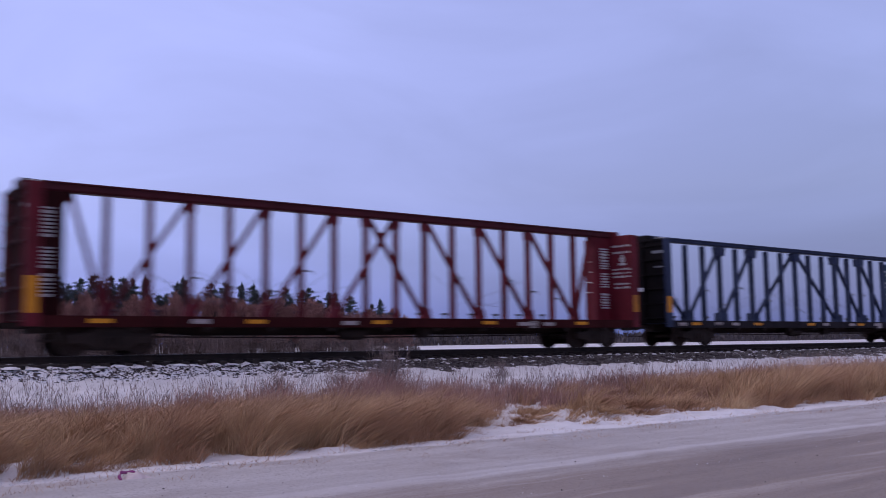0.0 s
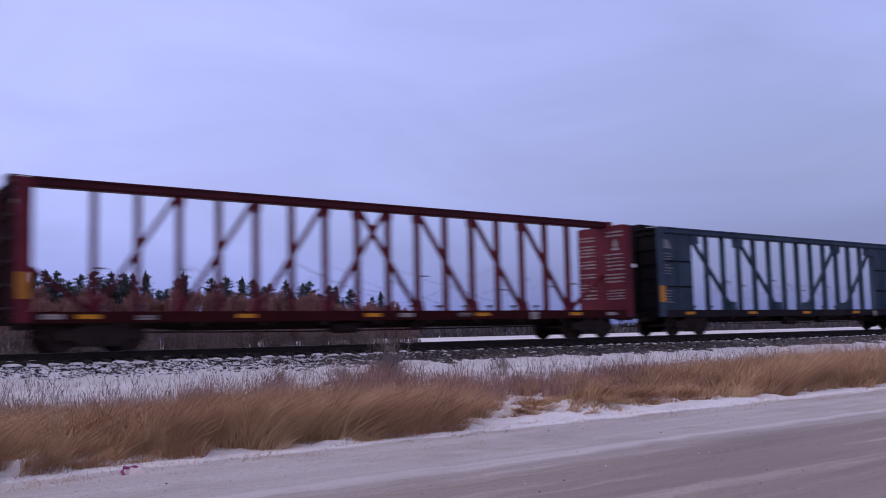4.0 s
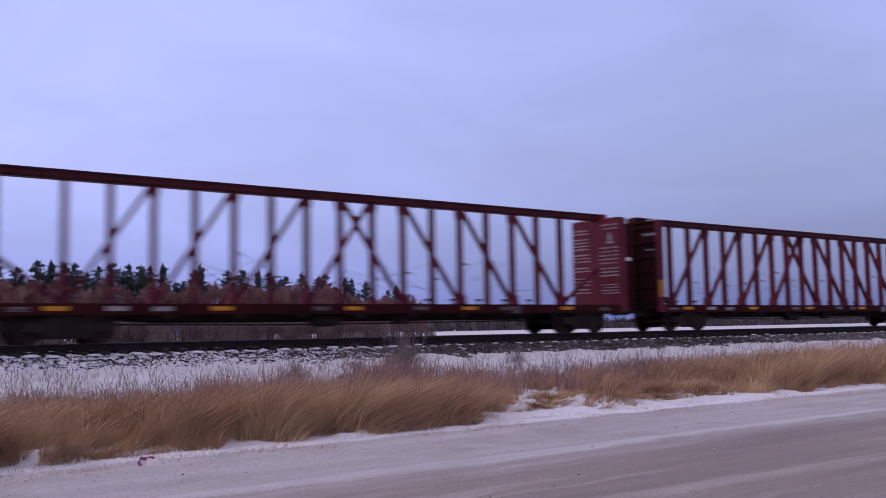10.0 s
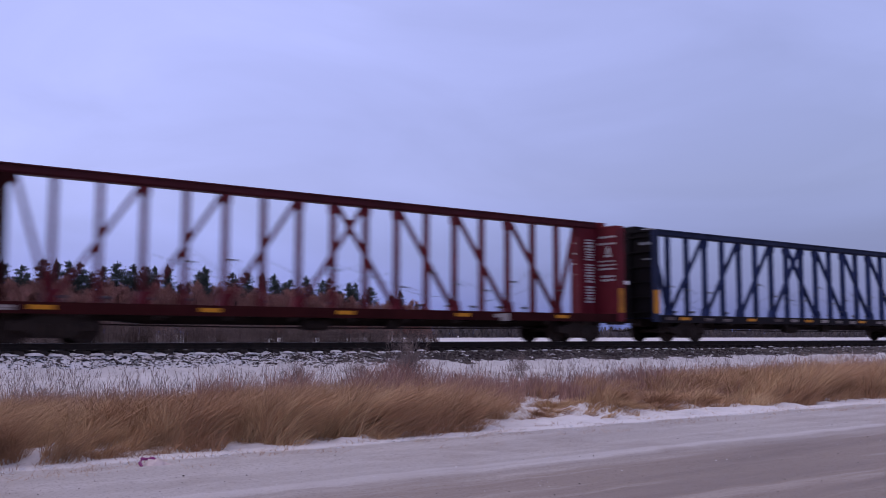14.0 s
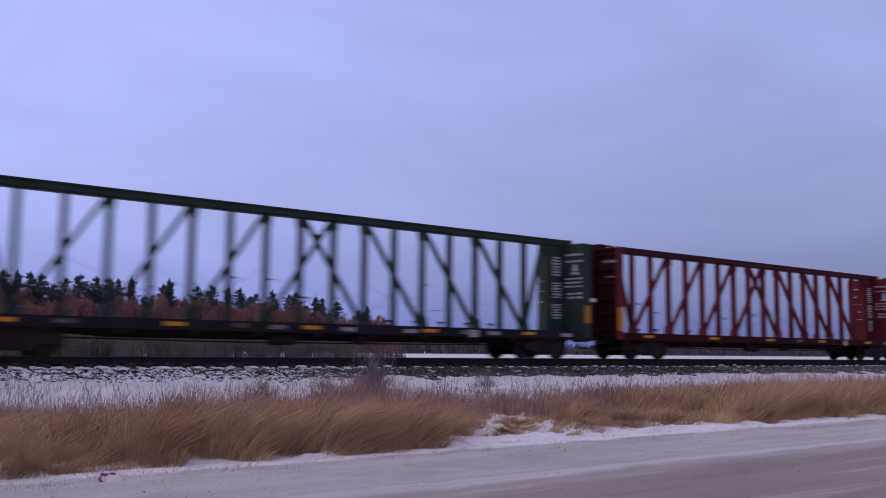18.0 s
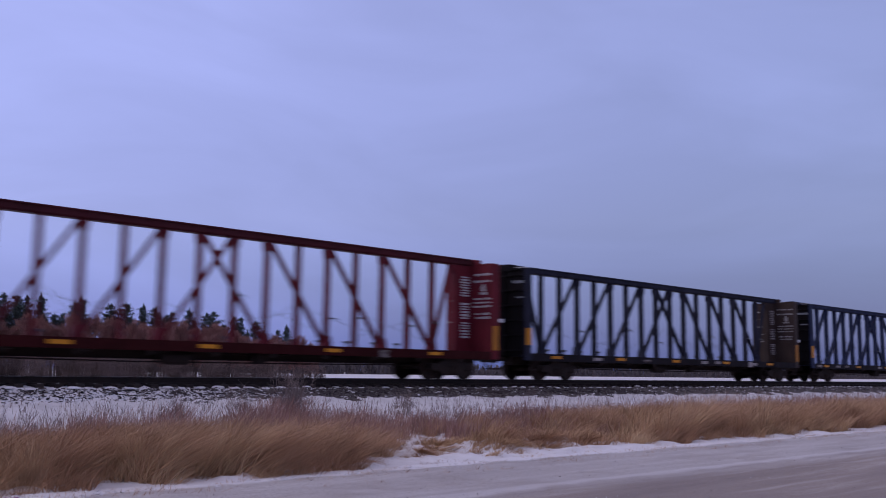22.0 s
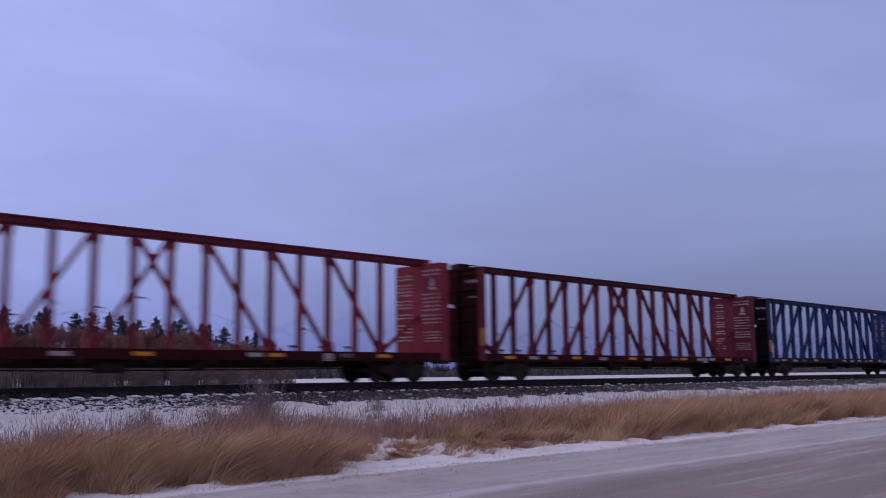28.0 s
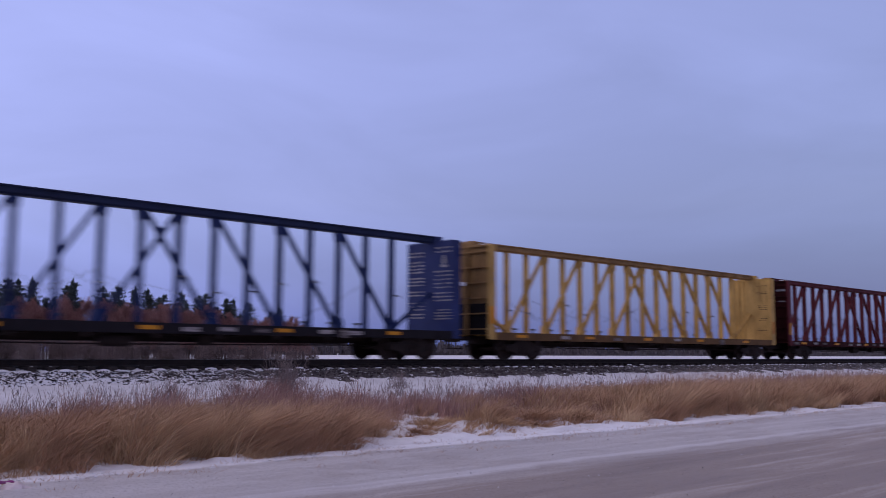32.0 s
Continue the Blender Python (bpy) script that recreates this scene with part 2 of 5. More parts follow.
def ballast_material():
    m, nt, bsdf = nodes_of("snow_dusted_ballast", 0.9)
    v = object_coords(nt, False)
    stone = steps(nt, noise_node(nt, v, 9.0, 4), (0.3, (0.055, 0.048, 0.046)), (0.7, (0.15, 0.13, 0.125)))
    sep = nt.nodes.new("ShaderNodeSeparateXYZ")
    nt.links.new(v, sep.inputs[0])
    blown = ranged(nt, sep.outputs["X"], 7.0, 20.0, 0.0, 0.25)
    cover = ranged(nt, math_node(nt, "SUBTRACT", noise_node(nt, stretched(nt, v, (0.8, 1.2, 1.4)), 5.0, 5, 0.65), blown), 0.33, 0.40)
    c = mixed(nt, cover, stone, SNOW)
    nt.links.new(c, bsdf.inputs["Base Color"])
    bump(nt, bsdf, noise_node(nt, v, 12.0, 4), 0.8, 0.05)
    return m


def scuffed_sheet():
    """White reflective sheet, scraped in lines along the car and dirty to a different degree on each."""
    m, nt, bsdf = nodes_of("dirty_white_reflective_sheet", 0.5)
    v = object_coords(nt)
    info = nt.nodes.new("ShaderNodeObjectInfo")
    lines_along = noise_node(nt, stretched(nt, v, (1.5, 1.5, 34.0)), 1.0, 3, 0.6)
    dirt = math_node(nt, "ADD", math_node(nt, "MULTIPLY", info.outputs["Random"], 0.75), math_node(nt, "MULTIPLY", math_node(nt, "SUBTRACT", lines_along, 0.5), 1.6))
    c = mixed(nt, ranged(nt, dirt, 0.05, 0.75), (0.33, 0.29, 0.275), (0.05, 0.030, 0.027))
    nt.links.new(c, bsdf.inputs["Base Color"])
    return m


M = {
    "red": car_paint("brown_red_paint", (0.122, 0.012, 0.020)),
    "brick": car_paint("faded_brick_red_paint", (0.122, 0.014, 0.025)),
    "bright": car_paint("bright_red_paint", (0.205, 0.021, 0.034), wear=0.2),
    "maroon": car_paint("dark_maroon_paint", (0.095, 0.013, 0.018)),
    "navy": car_paint("dark_navy_paint", (0.016, 0.029, 0.098)),
    "slate": car_paint("slate_blue_paint", (0.022, 0.046, 0.092)),
    "ink": car_paint("blue_black_paint", (0.016, 0.023, 0.058)),
    "gunmetal": car_paint("dull_grey_blue_paint", (0.026, 0.030, 0.046)),
    "dusk": car_paint("faded_dark_blue_paint", (0.028, 0.040, 0.080)),
    "steel": car_paint("grey_blue_paint", (0.040, 0.064, 0.094)),
    "blue": car_paint("royal_blue_paint", (0.024, 0.034, 0.112), wear=0.2),
    "teal": car_paint("faded_teal_paint", (0.038, 0.085, 0.105)),
    "green": car_paint("dark_green_paint", (0.028, 0.044, 0.032)),
    "black": car_paint("weathered_black_paint", (0.017, 0.018, 0.034), rust=(0.04, 0.020, 0.015)),
    "brown": car_paint("weathered_brown_paint", (0.046, 0.030, 0.024)),
    "yellow": car_paint("mustard_yellow_paint", (0.47, 0.290, 0.088), grime=(0.12, 0.060, 0.028), rust=(0.10, 0.042, 0.022), wear=0.6),
    "under": grimy("oily_black_steel", (0.011, 0.0065, 0.005), (0.030, 0.018, 0.014)),
    # body red darkened to hold the top chord's shade
    "crust": car_paint("shaded_red_chord_paint", (0.064, 0.009, 0.014)),
    # outer end walls: grime plus the shade among the ribs, put into the colour
    "shade_black": car_paint("grimy_shaded_black_paint", (0.012, 0.010, 0.011), rust=(0.03, 0.013, 0.010), grime=(0.006, 0.005, 0.005), wear=0.6, gloss=0.05),
    "shade_red": car_paint("grimy_shaded_red_paint", (0.030, 0.0060, 0.006), grime=(0.008, 0.005, 0.005), wear=0.7, gloss=0.06),
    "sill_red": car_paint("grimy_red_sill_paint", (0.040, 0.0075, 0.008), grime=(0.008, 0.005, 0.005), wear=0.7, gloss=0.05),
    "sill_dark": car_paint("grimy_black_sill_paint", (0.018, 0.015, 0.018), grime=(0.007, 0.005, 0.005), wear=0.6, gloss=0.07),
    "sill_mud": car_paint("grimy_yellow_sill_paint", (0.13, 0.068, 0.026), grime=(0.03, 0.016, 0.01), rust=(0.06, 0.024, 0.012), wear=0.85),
    # yellow end wall and chord: grime with their shade mixed into the colour
    "shade_yellow": car_paint("grimy_shaded_yellow_paint", (0.27, 0.155, 0.058), grime=(0.05, 0.027, 0.012), wear=0.7),
    "wheel": grimy("brown_wheel_steel", (0.016, 0.009, 0.007), (0.044, 0.026, 0.020), rough=0.7, metal=0.1),
    "white": grimy("dulled_white_lettering", (0.32, 0.32, 0.33), (0.60, 0.60, 0.61), 6, 0.7),
    "amber": grimy("amber_reflective_sheet", (0.46, 0.17, 0.010), (0.66, 0.27, 0.014), 5, 0.45),
    "pale": scuffed_sheet(),
    "dim": grimy("worn_grey_white_lettering", (0.16, 0.14, 0.14), (0.40, 0.38, 0.38), 5, 0.75),
    "dirty_amber": grimy("dirty_amber_reflective_sheet", (0.26, 0.095, 0.012), (0.50, 0.20, 0.018), 4, 0.5),
    "marker": grimy("pale_grey_marker_paint", (0.60, 0.61, 0.64), (0.80, 0.81, 0.84), 8, 0.6),
    "faded": grimy("faded_grey_lettering", (0.13, 0.14, 0.16), (0.27, 0.28, 0.31), 6, 0.7),
    "cable": grimy("dark_steel_cable", (0.07, 0.07, 0.08), (0.14, 0.14, 0.16), 20, 0.5, 0.6),
    "polish": grimy("polished_railhead_steel", (0.30, 0.29, 0.30), (0.45, 0.44, 0.45), 9, 0.28, 0.9, 0.05),
    "rail": grimy("rusty_dark_rail_steel", (0.010, 0.008, 0.008), (0.030, 0.020, 0.016), 5, 0.8, 0.1),
    "sleeper": grimy("tarred_sleeper_wood", (0.014, 0.011, 0.010), (0.045, 0.035, 0.030), 8, 0.9),
    "stone": blade_stuff("dark_ballast_stone", (0.0, (0.024, 0.019, 0.020)), (1.0, (0.125, 0.10, 0.098)), rough=0.9),
    "snow": grimy("settled_snow", (0.70, 0.70, 0.72), SNOW, 3, 0.9),
    "ground": ground_material(),
    "road": road_material(),
    "ballast": ballast_material(),
    "grass": blade_stuff("dry_tan_grass", (0.0, (0.37, 0.214, 0.118)), (0.5, (0.51, 0.326, 0.180)), (1.0, (0.67, 0.470, 0.275)), patch=(0.38, 0.205, 0.122), straw=(0.58, 0.42, 0.25)),
    "weed": blade_stuff("russet_weed_stems", (0.0, (0.22, 0.118, 0.102)), (0.6, (0.43, 0.250, 0.208)), (1.0, (0.60, 0.41, 0.34)), patch=(0.34, 0.190, 0.160), straw=(0.44, 0.29, 0.24)),
    "stalk": blade_stuff("grey_brown_stalks", (0.0, (0.13, 0.095, 0.088)), (1.0, (0.36, 0.29, 0.27))),
    "needle": blade_stuff("dark_conifer_needles", (0.0, (0.028, 0.040, 0.037)), (1.0, (0.078, 0.098, 0.088))),
    "twig": blade_stuff("russet_bare_twigs", (0.0, (0.15, 0.065, 0.060)), (0.5, (0.30, 0.140, 0.122)), (1.0, (0.50, 0.285, 0.245))),
    "brush": blade_stuff("grey_bare_brush", (0.0, (0.10, 0.072, 0.070)), (1.0, (0.30, 0.225, 0.215))),
    "bark": grimy("dark_bark", (0.030, 0.022, 0.019), (0.085, 0.060, 0.050), 3, 0.95),
    "farwood": blade_stuff("far_bare_woods", (0.0, (0.060, 0.052, 0.056)), (1.0, (0.135, 0.115, 0.115))),
    "magenta": grimy("magenta_plastic_film", (0.17, 0.025, 0.12), (0.32, 0.06, 0.22), 15, 0.35),
    "paper": grimy("crumpled_pale_paper", (0.52, 0.43, 0.43), (0.70, 0.62, 0.62), 10, 0.7),
}


# ---- mesh helpers ----
def part(name, bm, material, parent, label="", at=(0, 0, 0)):
    """Links a bmesh, or a mesh that others share, as one mesh object under a thing or a part."""
    mesh = bm
    if isinstance(bm, bmesh.types.BMesh):
        mesh = bpy.data.meshes.new(name)
        bm.to_mesh(mesh)
        bm.free()
        mesh.materials.append(material)
    ob = new(name, mesh)
    ob.parent = parent
    ob.location = at
    if label:
        tagged(ob, label)
    return ob


def mesh_of(name, bm, material):
    mesh = bpy.data.meshes.new(name)
    bm.to_mesh(mesh)
    bm.free()
    mesh.materials.append(material)
    return mesh


def box(bm, x0, x1, y0, y1, z0, z1, bevel=0.0):
    vs = [bm.verts.new((x, y, z)) for x in (x0, x1) for y in (y0, y1) for z in (z0, z1)]
    faces = [bm.faces.new([vs[i] for i in q]) for q in ((0, 1, 3, 2), (4, 6, 7, 5), (0, 4, 5, 1), (2, 3, 7, 6), (0, 2, 6, 4), (1, 5, 7, 3))]
    if bevel:
        bmesh.ops.bevel(bm, geom=list({e for f in faces for e in f.edges}), offset=bevel, segments=1, affect="EDGES")
    return bm


def prism(bm, outline, a, b, axis="y"):
    """An outline of (u, v) pairs pushed from a to b: along y the outline lies in x-z, along x in y-z, along z in x-y."""
    def at(u, v, w):
        return {"y": (u, w, v), "x": (w, u, v), "z": (u, v, w)}[axis]
    lo = [bm.verts.new(at(u, v, a)) for u, v in outline]
    hi = [bm.verts.new(at(u, v, b)) for u, v in outline]
    n = len(outline)
    bm.faces.new(lo), bm.faces.new(hi[::-1])
    for i in range(n):
        bm.faces.new((lo[i], hi[i], hi[(i + 1) % n], lo[(i + 1) % n]))
    return bm


def finish(bm):
    bmesh.ops.recalc_face_normals(bm, faces=bm.faces[:])
    return bm


def bar(bm, p, q, w, d):
    """A flat bar from p to q in an x-z plane: w wide in that plane, d deep along y."""
    p, q = Vector(p), Vector(q)
    side = (q - p).cross(Vector((0, 1, 0))).normalized() * w / 2
    out = [(v.x, v.z) for v in (p + side, q + side, q - side, p - side)]
    return prism(bm, out, p.y - d / 2, p.y + d / 2)


def tube(bm, pts, r, n=8):
    rings = []
    for i, p in enumerate(pts):
        p = Vector(p)
        d = (Vector(pts[min(i + 1, len(pts) - 1)]) - Vector(pts[max(i - 1, 0)])).normalized()
        u = d.orthogonal().normalized()
        w = d.cross(u)
        rr = r[i] if isinstance(r, (list, tuple)) else r
        rings.append([bm.verts.new(p + (u * math.cos(a) + w * math.sin(a)) * rr) for a in (2 * math.pi * k / n for k in range(n))])
    for a, b in zip(rings, rings[1:]):
        for k in range(n):
            bm.faces.new((a[k], a[(k + 1) % n], b[(k + 1) % n], b[k]))
    bm.faces.new(rings[0][::-1]), bm.faces.new(rings[-1])
    return bm


def lathe(bm, profile, n=20, axis_y=0.0):
    """A closed outline of (radius, y) pairs turned round the y axis."""
    rings = [[bm.verts.new((r * math.cos(2 * math.pi * k / n), axis_y + y, r * math.sin(2 * math.pi * k / n))) for k in range(n)] for r, y in profile]
    for a, b in zip(rings, rings[1:] + rings[:1]):
        for k in range(n):
            bm.faces.new((a[k], b[k], b[(k + 1) % n], a[(k + 1) % n]))
    return bm


def quick_mesh(name, verts, faces_flat, sizes, material, smooth=False):
    """A large mesh from arrays."""
    me = bpy.data.meshes.new(name)
    me.vertices.add(len(verts))
    me.vertices.foreach_set("co", np.asarray(verts, np.float32).ravel())
    me.loops.add(len(faces_flat))
    me.loops.foreach_set("vertex_index", np.asarray(faces_flat, np.int32))
    sizes = np.asarray(sizes, np.int32)
    me.polygons.add(len(sizes))
    me.polygons.foreach_set("loop_start", np.concatenate(([0], np.cumsum(sizes)[:-1])).astype(np.int32))
    if smooth:
        me.polygons.foreach_set("use_smooth", np.ones(len(sizes), bool))
    me.update(calc_edges=True)
    me.validate()
    me.materials.append(material)
    return me


def sheet(name, xs, ys, height, material):
    """A ground sheet over the lines xs and ys with its height given as a function of both."""
    X, Y = np.meshgrid(xs, ys, indexing="ij")
    V = np.stack([X, Y, height(X, Y)], -1).reshape(-1, 3)
    a = (np.arange(len(xs) - 1)[:, None] * len(ys) + np.arange(len(ys) - 1)[None, :]).ravel()
    F = np.stack([a, a + len(ys), a + len(ys) + 1, a + 1], -1)
    return quick_mesh(name, V, F.ravel(), np.full(len(F), 4), material, True)


WAVES = np.random.default_rng(5).uniform(0, 1, (40, 4))


def rough_field(X, Y, size, n=10, seed=0):
    """Smooth uneven heights of about -1 to 1 with features of the given size."""
    Z = np.zeros(np.broadcast(X, Y).shape)
    for i in range(n):
        a, ph, fr, _ = WAVES[(seed * 7 + i) % 40]
        k = (0.6 + 1.6 * fr) * 2 * math.pi / size
        Z = Z + np.sin((X * math.cos(a * 6.28) + Y * math.sin(a * 6.28)) * k + ph * 6.28)
    return Z / math.sqrt(n)


# ---- ground, road and track ----
PROFILE_Y = [-4000, 11.4, 11.75, 12.2, 12.8, 14.0, 16.0, 18.0, 19.6, 21.2, 23.2, 24.0, 28.0, 29.2, 31.0, 40.0, 90.0, 4000]
PROFILE_Z = [-0.10, -0.10, -0.08, -0.01, 0.00, -0.01, -0.05, 0.00, 0.14, 0.42, 0.72, 0.86, 0.86, 0.55, 0.30, 0.20, 0.10, 0.00]


def ground_z(X, Y):
    z = np.interp(Y, PROFILE_Y, PROFILE_Z)
    belt = np.clip((Y - 11.6) / 0.6, 0, 1) * np.clip((24.0 - Y) / 1.5, 0, 1)
    bank = np.exp(-((Y - 12.4 - 0.25 * rough_field(X, 0 * Y, 9.0, 5, 3)) / 0.45) ** 2)
    z = z + belt * (0.035 * rough_field(X, Y, 2.2, 10, 1) + 0.018 * rough_field(X, Y, 0.7, 10, 2))
    drift = np.exp(-((X - 14.5) / 4.5) ** 2 - ((Y - 14.4) / 1.7) ** 2)
    return z + bank * 0.025 * (1 + 0.9 * rough_field(X, Y, 1.3, 8, 4)) + drift * (0.05 + 0.07 * rough_field(X, Y, 1.3, 8, 2) + 0.045 * rough_field(X, Y * 2, 0.6, 8, 5)) + 0.07 * np.exp(-((X - 3.1) / 0.35) ** 2 - ((Y - 13.1) / 0.8) ** 2)


def lines(*spans):
    out = []
    for a, b, step in spans:
        out.append(np.arange(a, b, step))
    return np.unique(np.concatenate(out + [[spans[-1][1]]]).round(3))


gx = lines((-4000, -200, 400), (-200, -20, 20), (-20, 0, 1), (0, 30, 0.14), (30, 45, 0.25), (45, 110, 1.0), (110, 400, 10), (400, 4500, 300))
gy = lines((-4000, -100, 400), (-100, 8, 12), (11, 19, 0.13), (19, 20, 0.2), (20, 24.5, 0.4), (28, 32, 1), (34, 100, 6), (120, 600, 40), (700, 4500, 300))
tagged(new("ground", sheet("ground", gx, gy, ground_z, M["ground"])), "flat snow-covered prairie with a grassy ditch beside the track", "ground", kind="structure")


def road_z(X, Y):
    ruts = 0.014 * np.sin(Y * 2.3 + 0.5) + 0.022 * np.exp(-((Y - 8.75) / 0.16) ** 2) + 0.016 * np.exp(-((Y - 7.2) / 0.2) ** 2)
    return ruts + 0.008 * rough_field(X, Y, 1.8, 8, 6) * np.clip((12 - Y) / 1, 0, 1) + 0.02


rx = lines((-500, -120, 20), (-120, -10, 5), (-10, 45, 0.3), (45, 100, 1.5), (100, 900, 20))
ry = lines((-9, 4, 1.0), (4, 12.3, 0.12))
tagged(new("road", sheet("road", rx, ry, road_z, M["road"])), "gravel road under packed dirty snow with wheel tracks", "road", kind="structure")


def ballast_z(X, Y):
    z = np.interp(Y, [22.7, 23.1, 24.2, 24.6, 26.9, 27.3, 28.5, 29.0], [0.45, 0.62, 1.04, 1.09, 1.09, 1.04, 0.62, 0.45])
    edge = np.clip((Y - 22.8) / 0.3, 0, 1)
    return z + edge * (0.028 * rough_field(X, Y, 0.42, 10, 1) + 0.05 * rough_field(X, Y, 2.6, 8, 5) * np.clip((24.3 - Y) / 0.6, 0, 1))


bx = lines((-460, -60, 20), (-60, 0, 2), (0, 60, 0.14), (60, 140, 0.8), (140, 900, 20))
by = lines((22.6, 25.2, 0.11), (25.2, 29.1, 0.4))
ballast = tagged(new("ballast", sheet("ballast", bx, by, ballast_z, M["ballast"])), "raised bed of dark crushed stone dusted with snow", "track bed", kind="structure")


def chips(name, count, spot, size, material, seed, flat=1.0):
    """Many small angular stones, each a squashed and turned double pyramid with a flat top."""
    g = np.random.default_rng(seed)
    base = np.array([(1, 0, 0.1), (0.3, 0.95, -0.1), (-0.8, 0.6, 0.1), (-0.9, -0.5, -0.1), (0.2, -1, 0.1), (0.25, 0.15, 0.75), (-0.35, -0.2, 0.7), (0, 0, -0.6)])
    tri = np.array([(0, 1, 5), (1, 2, 5), (2, 6, 5), (2, 3, 6), (3, 4, 6), (4, 5, 6), (4, 0, 5), (1, 0, 7), (2, 1, 7), (3, 2, 7), (4, 3, 7), (0, 4, 7)])
    P = spot(g, count)
    a = g.uniform(0, 6.28, count)
    s = size * g.lognormal(0, 0.35, (count, 1, 1)) * g.uniform(0.7, 1.3, (count, 8, 3))
    V = base[None] * s * np.array([1.25, 1.0, flat])
    c, d = np.cos(a)[:, None], np.sin(a)[:, None]
    V = np.stack([V[..., 0] * c - V[..., 1] * d, V[..., 0] * d + V[..., 1] * c, V[..., 2]], -1) + P[:, None, :]
    F = (tri[None] + 8 * np.arange(count)[:, None, None]).reshape(-1)
    return new(name, quick_mesh(name, V.reshape(-1, 3), F, np.full(count * 12, 3), material))


def ballast_spots(g, n):
    """Stones lie in loose groups down the shoulder of the bed."""
    k = n // 5
    x = np.repeat(np.where(g.uniform(size=k) < 0.75, g.uniform(1, 34, k), g.uniform(34, 95, k)), 5)
    y = np.repeat(24.22 - np.abs(g.normal(0, 0.52, k)), 5)
    x, y = x + g.normal(0, 0.12, 5 * k), np.clip(y + g.normal(0, 0.06, 5 * k), 22.6, 24.36)
    return np.stack([x, y, ballast_z(x, y) + 0.008], -1)


tagged(chips("ballast_stones", 14000, ballast_spots, 0.023, M["stone"], 3, 0.55), "loose dark ballast stones showing through snow", "stones", kind="stuff")


def make_track():
    track = tagged(new("railway_track"), "single railway track of rusty rails on dark wooden sleepers", "railway track")
    prof = [(-0.075, 0), (0.075, 0), (0.075, 0.012), (0.012, 0.032), (0.009, 0.125), (0.037, 0.135), (0.037, 0.165), (0.028, 0.172), (-0.028, 0.172), (-0.037, 0.165), (-0.037, 0.135), (-0.009, 0.125), (-0.012, 0.032), (-0.075, 0.012)]
    for side in (-1, 1):
        bm = bmesh.new()
        prism(bm, [(TRACK_Y + side * 0.755 + u, RAIL_TOP - 0.172 + v) for u, v in prof], -460, 900, "x")
        rail = part("rail", finish(bm), M["rail"], track)
        bm = bmesh.new()
        box(bm, -460, 900, TRACK_Y + side * 0.755 - 0.024, TRACK_Y + side * 0.755 + 0.024, RAIL_TOP - 0.001, RAIL_TOP + 0.002)
        part("running_face", bm, M["polish"], rail, "polished strip on the railhead")
    bm = bmesh.new()
    box(bm, -0.115, 0.115, -1.30, 1.30, -0.17, 0, 0.012)
    mesh = mesh_of("sleeper", bm, M["sleeper"])
    bm = bmesh.new()
    box(bm, -0.09, 0.09, -0.16, 0.16, 0, 0.018)
    plate = mesh_of("tie_plate", bm, M["rail"])
    g = random.Random(4)
    x, n = -6.0, 0
    far = bmesh.new()
    while x < 420:
        y, z = TRACK_Y + g.uniform(-0.05, 0.05), RAIL_TOP - 0.19 + g.uniform(-0.010, 0.0)
        if n < 230:
            s = part("sleeper", mesh, None, track, at=(x, y, z))
            s.rotation_euler = (0, 0, g.uniform(-0.02, 0.02))
            if n < 90:
                part("tie_plate", plate, None, s, at=(0, -0.755, 0))
        else:
            box(far, x - 0.115, x + 0.115, y - 1.3, y + 1.3, z - 0.17, z)
        x, n = x + 0.53, n + 1
    x = -450.0
    while x < -6.3:
        box(far, x - 0.115, x + 0.115, TRACK_Y - 1.3, TRACK_Y + 1.3, RAIL_TOP - 0.36, RAIL_TOP - 0.19)
        x += 0.53
    ob = part("far_sleepers", far, M["sleeper"], track)
    tagged(ob, kind="stuff")


make_track()


def make_snow_crest():
    """Snow heaped between and against the sleeper ends along the near side of the bed."""
    g = np.random.default_rng(27)
    x = -5.735
    V, F, n = [], [], 0
    a = np.linspace(0, 2 * math.pi, 10, endpoint=False)
    while x < 60:
        w, d, h = g.uniform(0.19, 0.235), g.uniform(0.18, 0.28), g.uniform(0.035, 0.065)
        w, d, h = w * np.interp(x, [10, 20], [1, 0.7]), d * np.interp(x, [10, 20], [1, 0.4]), h * np.interp(x, [10, 20], [1, 0.7])
        cx, cy = x + g.normal(0, 0.03), 24.36 + g.normal(0, 0.025)
        z = float(ballast_z(np.array([cx]), np.array([24.36]))[0])
        for ring, (r, up) in enumerate(((1.0, -0.10), (0.8, 0.5), (0.45, 0.9))):
            k = r * (1 + g.normal(0, 0.10, 10))
            V.append(np.stack([cx + w * k * np.cos(a), cy + d * k * np.sin(a), z + h * up + 0 * a], -1))
            if ring:
                i = np.arange(10)
                F.append(np.stack([n - 10 + i, n - 10 + (i + 1) % 10, n + (i + 1) % 10, n + i], -1))
            n += 10
        V.append(np.array([(cx, cy, z + h)]))
        i = np.arange(10)
        F.append(np.stack([n - 10 + i, n - 10 + (i + 1) % 10, np.full(10, n), np.full(10, n)], -1))
        n += 1
        x += 0.53
    V, F = np.concatenate(V), np.concatenate(F)
    caps = F[:, 2] == F[:, 3]
    flat = np.concatenate([F[~caps].ravel(), F[caps][:, :3].ravel()])
    sizes = np.concatenate([np.full((~caps).sum(), 4), np.full(caps.sum(), 3)])
    tagged(new("snow_crest", quick_mesh("snow_crest", V, flat, sizes, M["snow"], True)), "settled snow heaped between the dark sleeper ends", "snow", kind="stuff")


make_snow_crest()


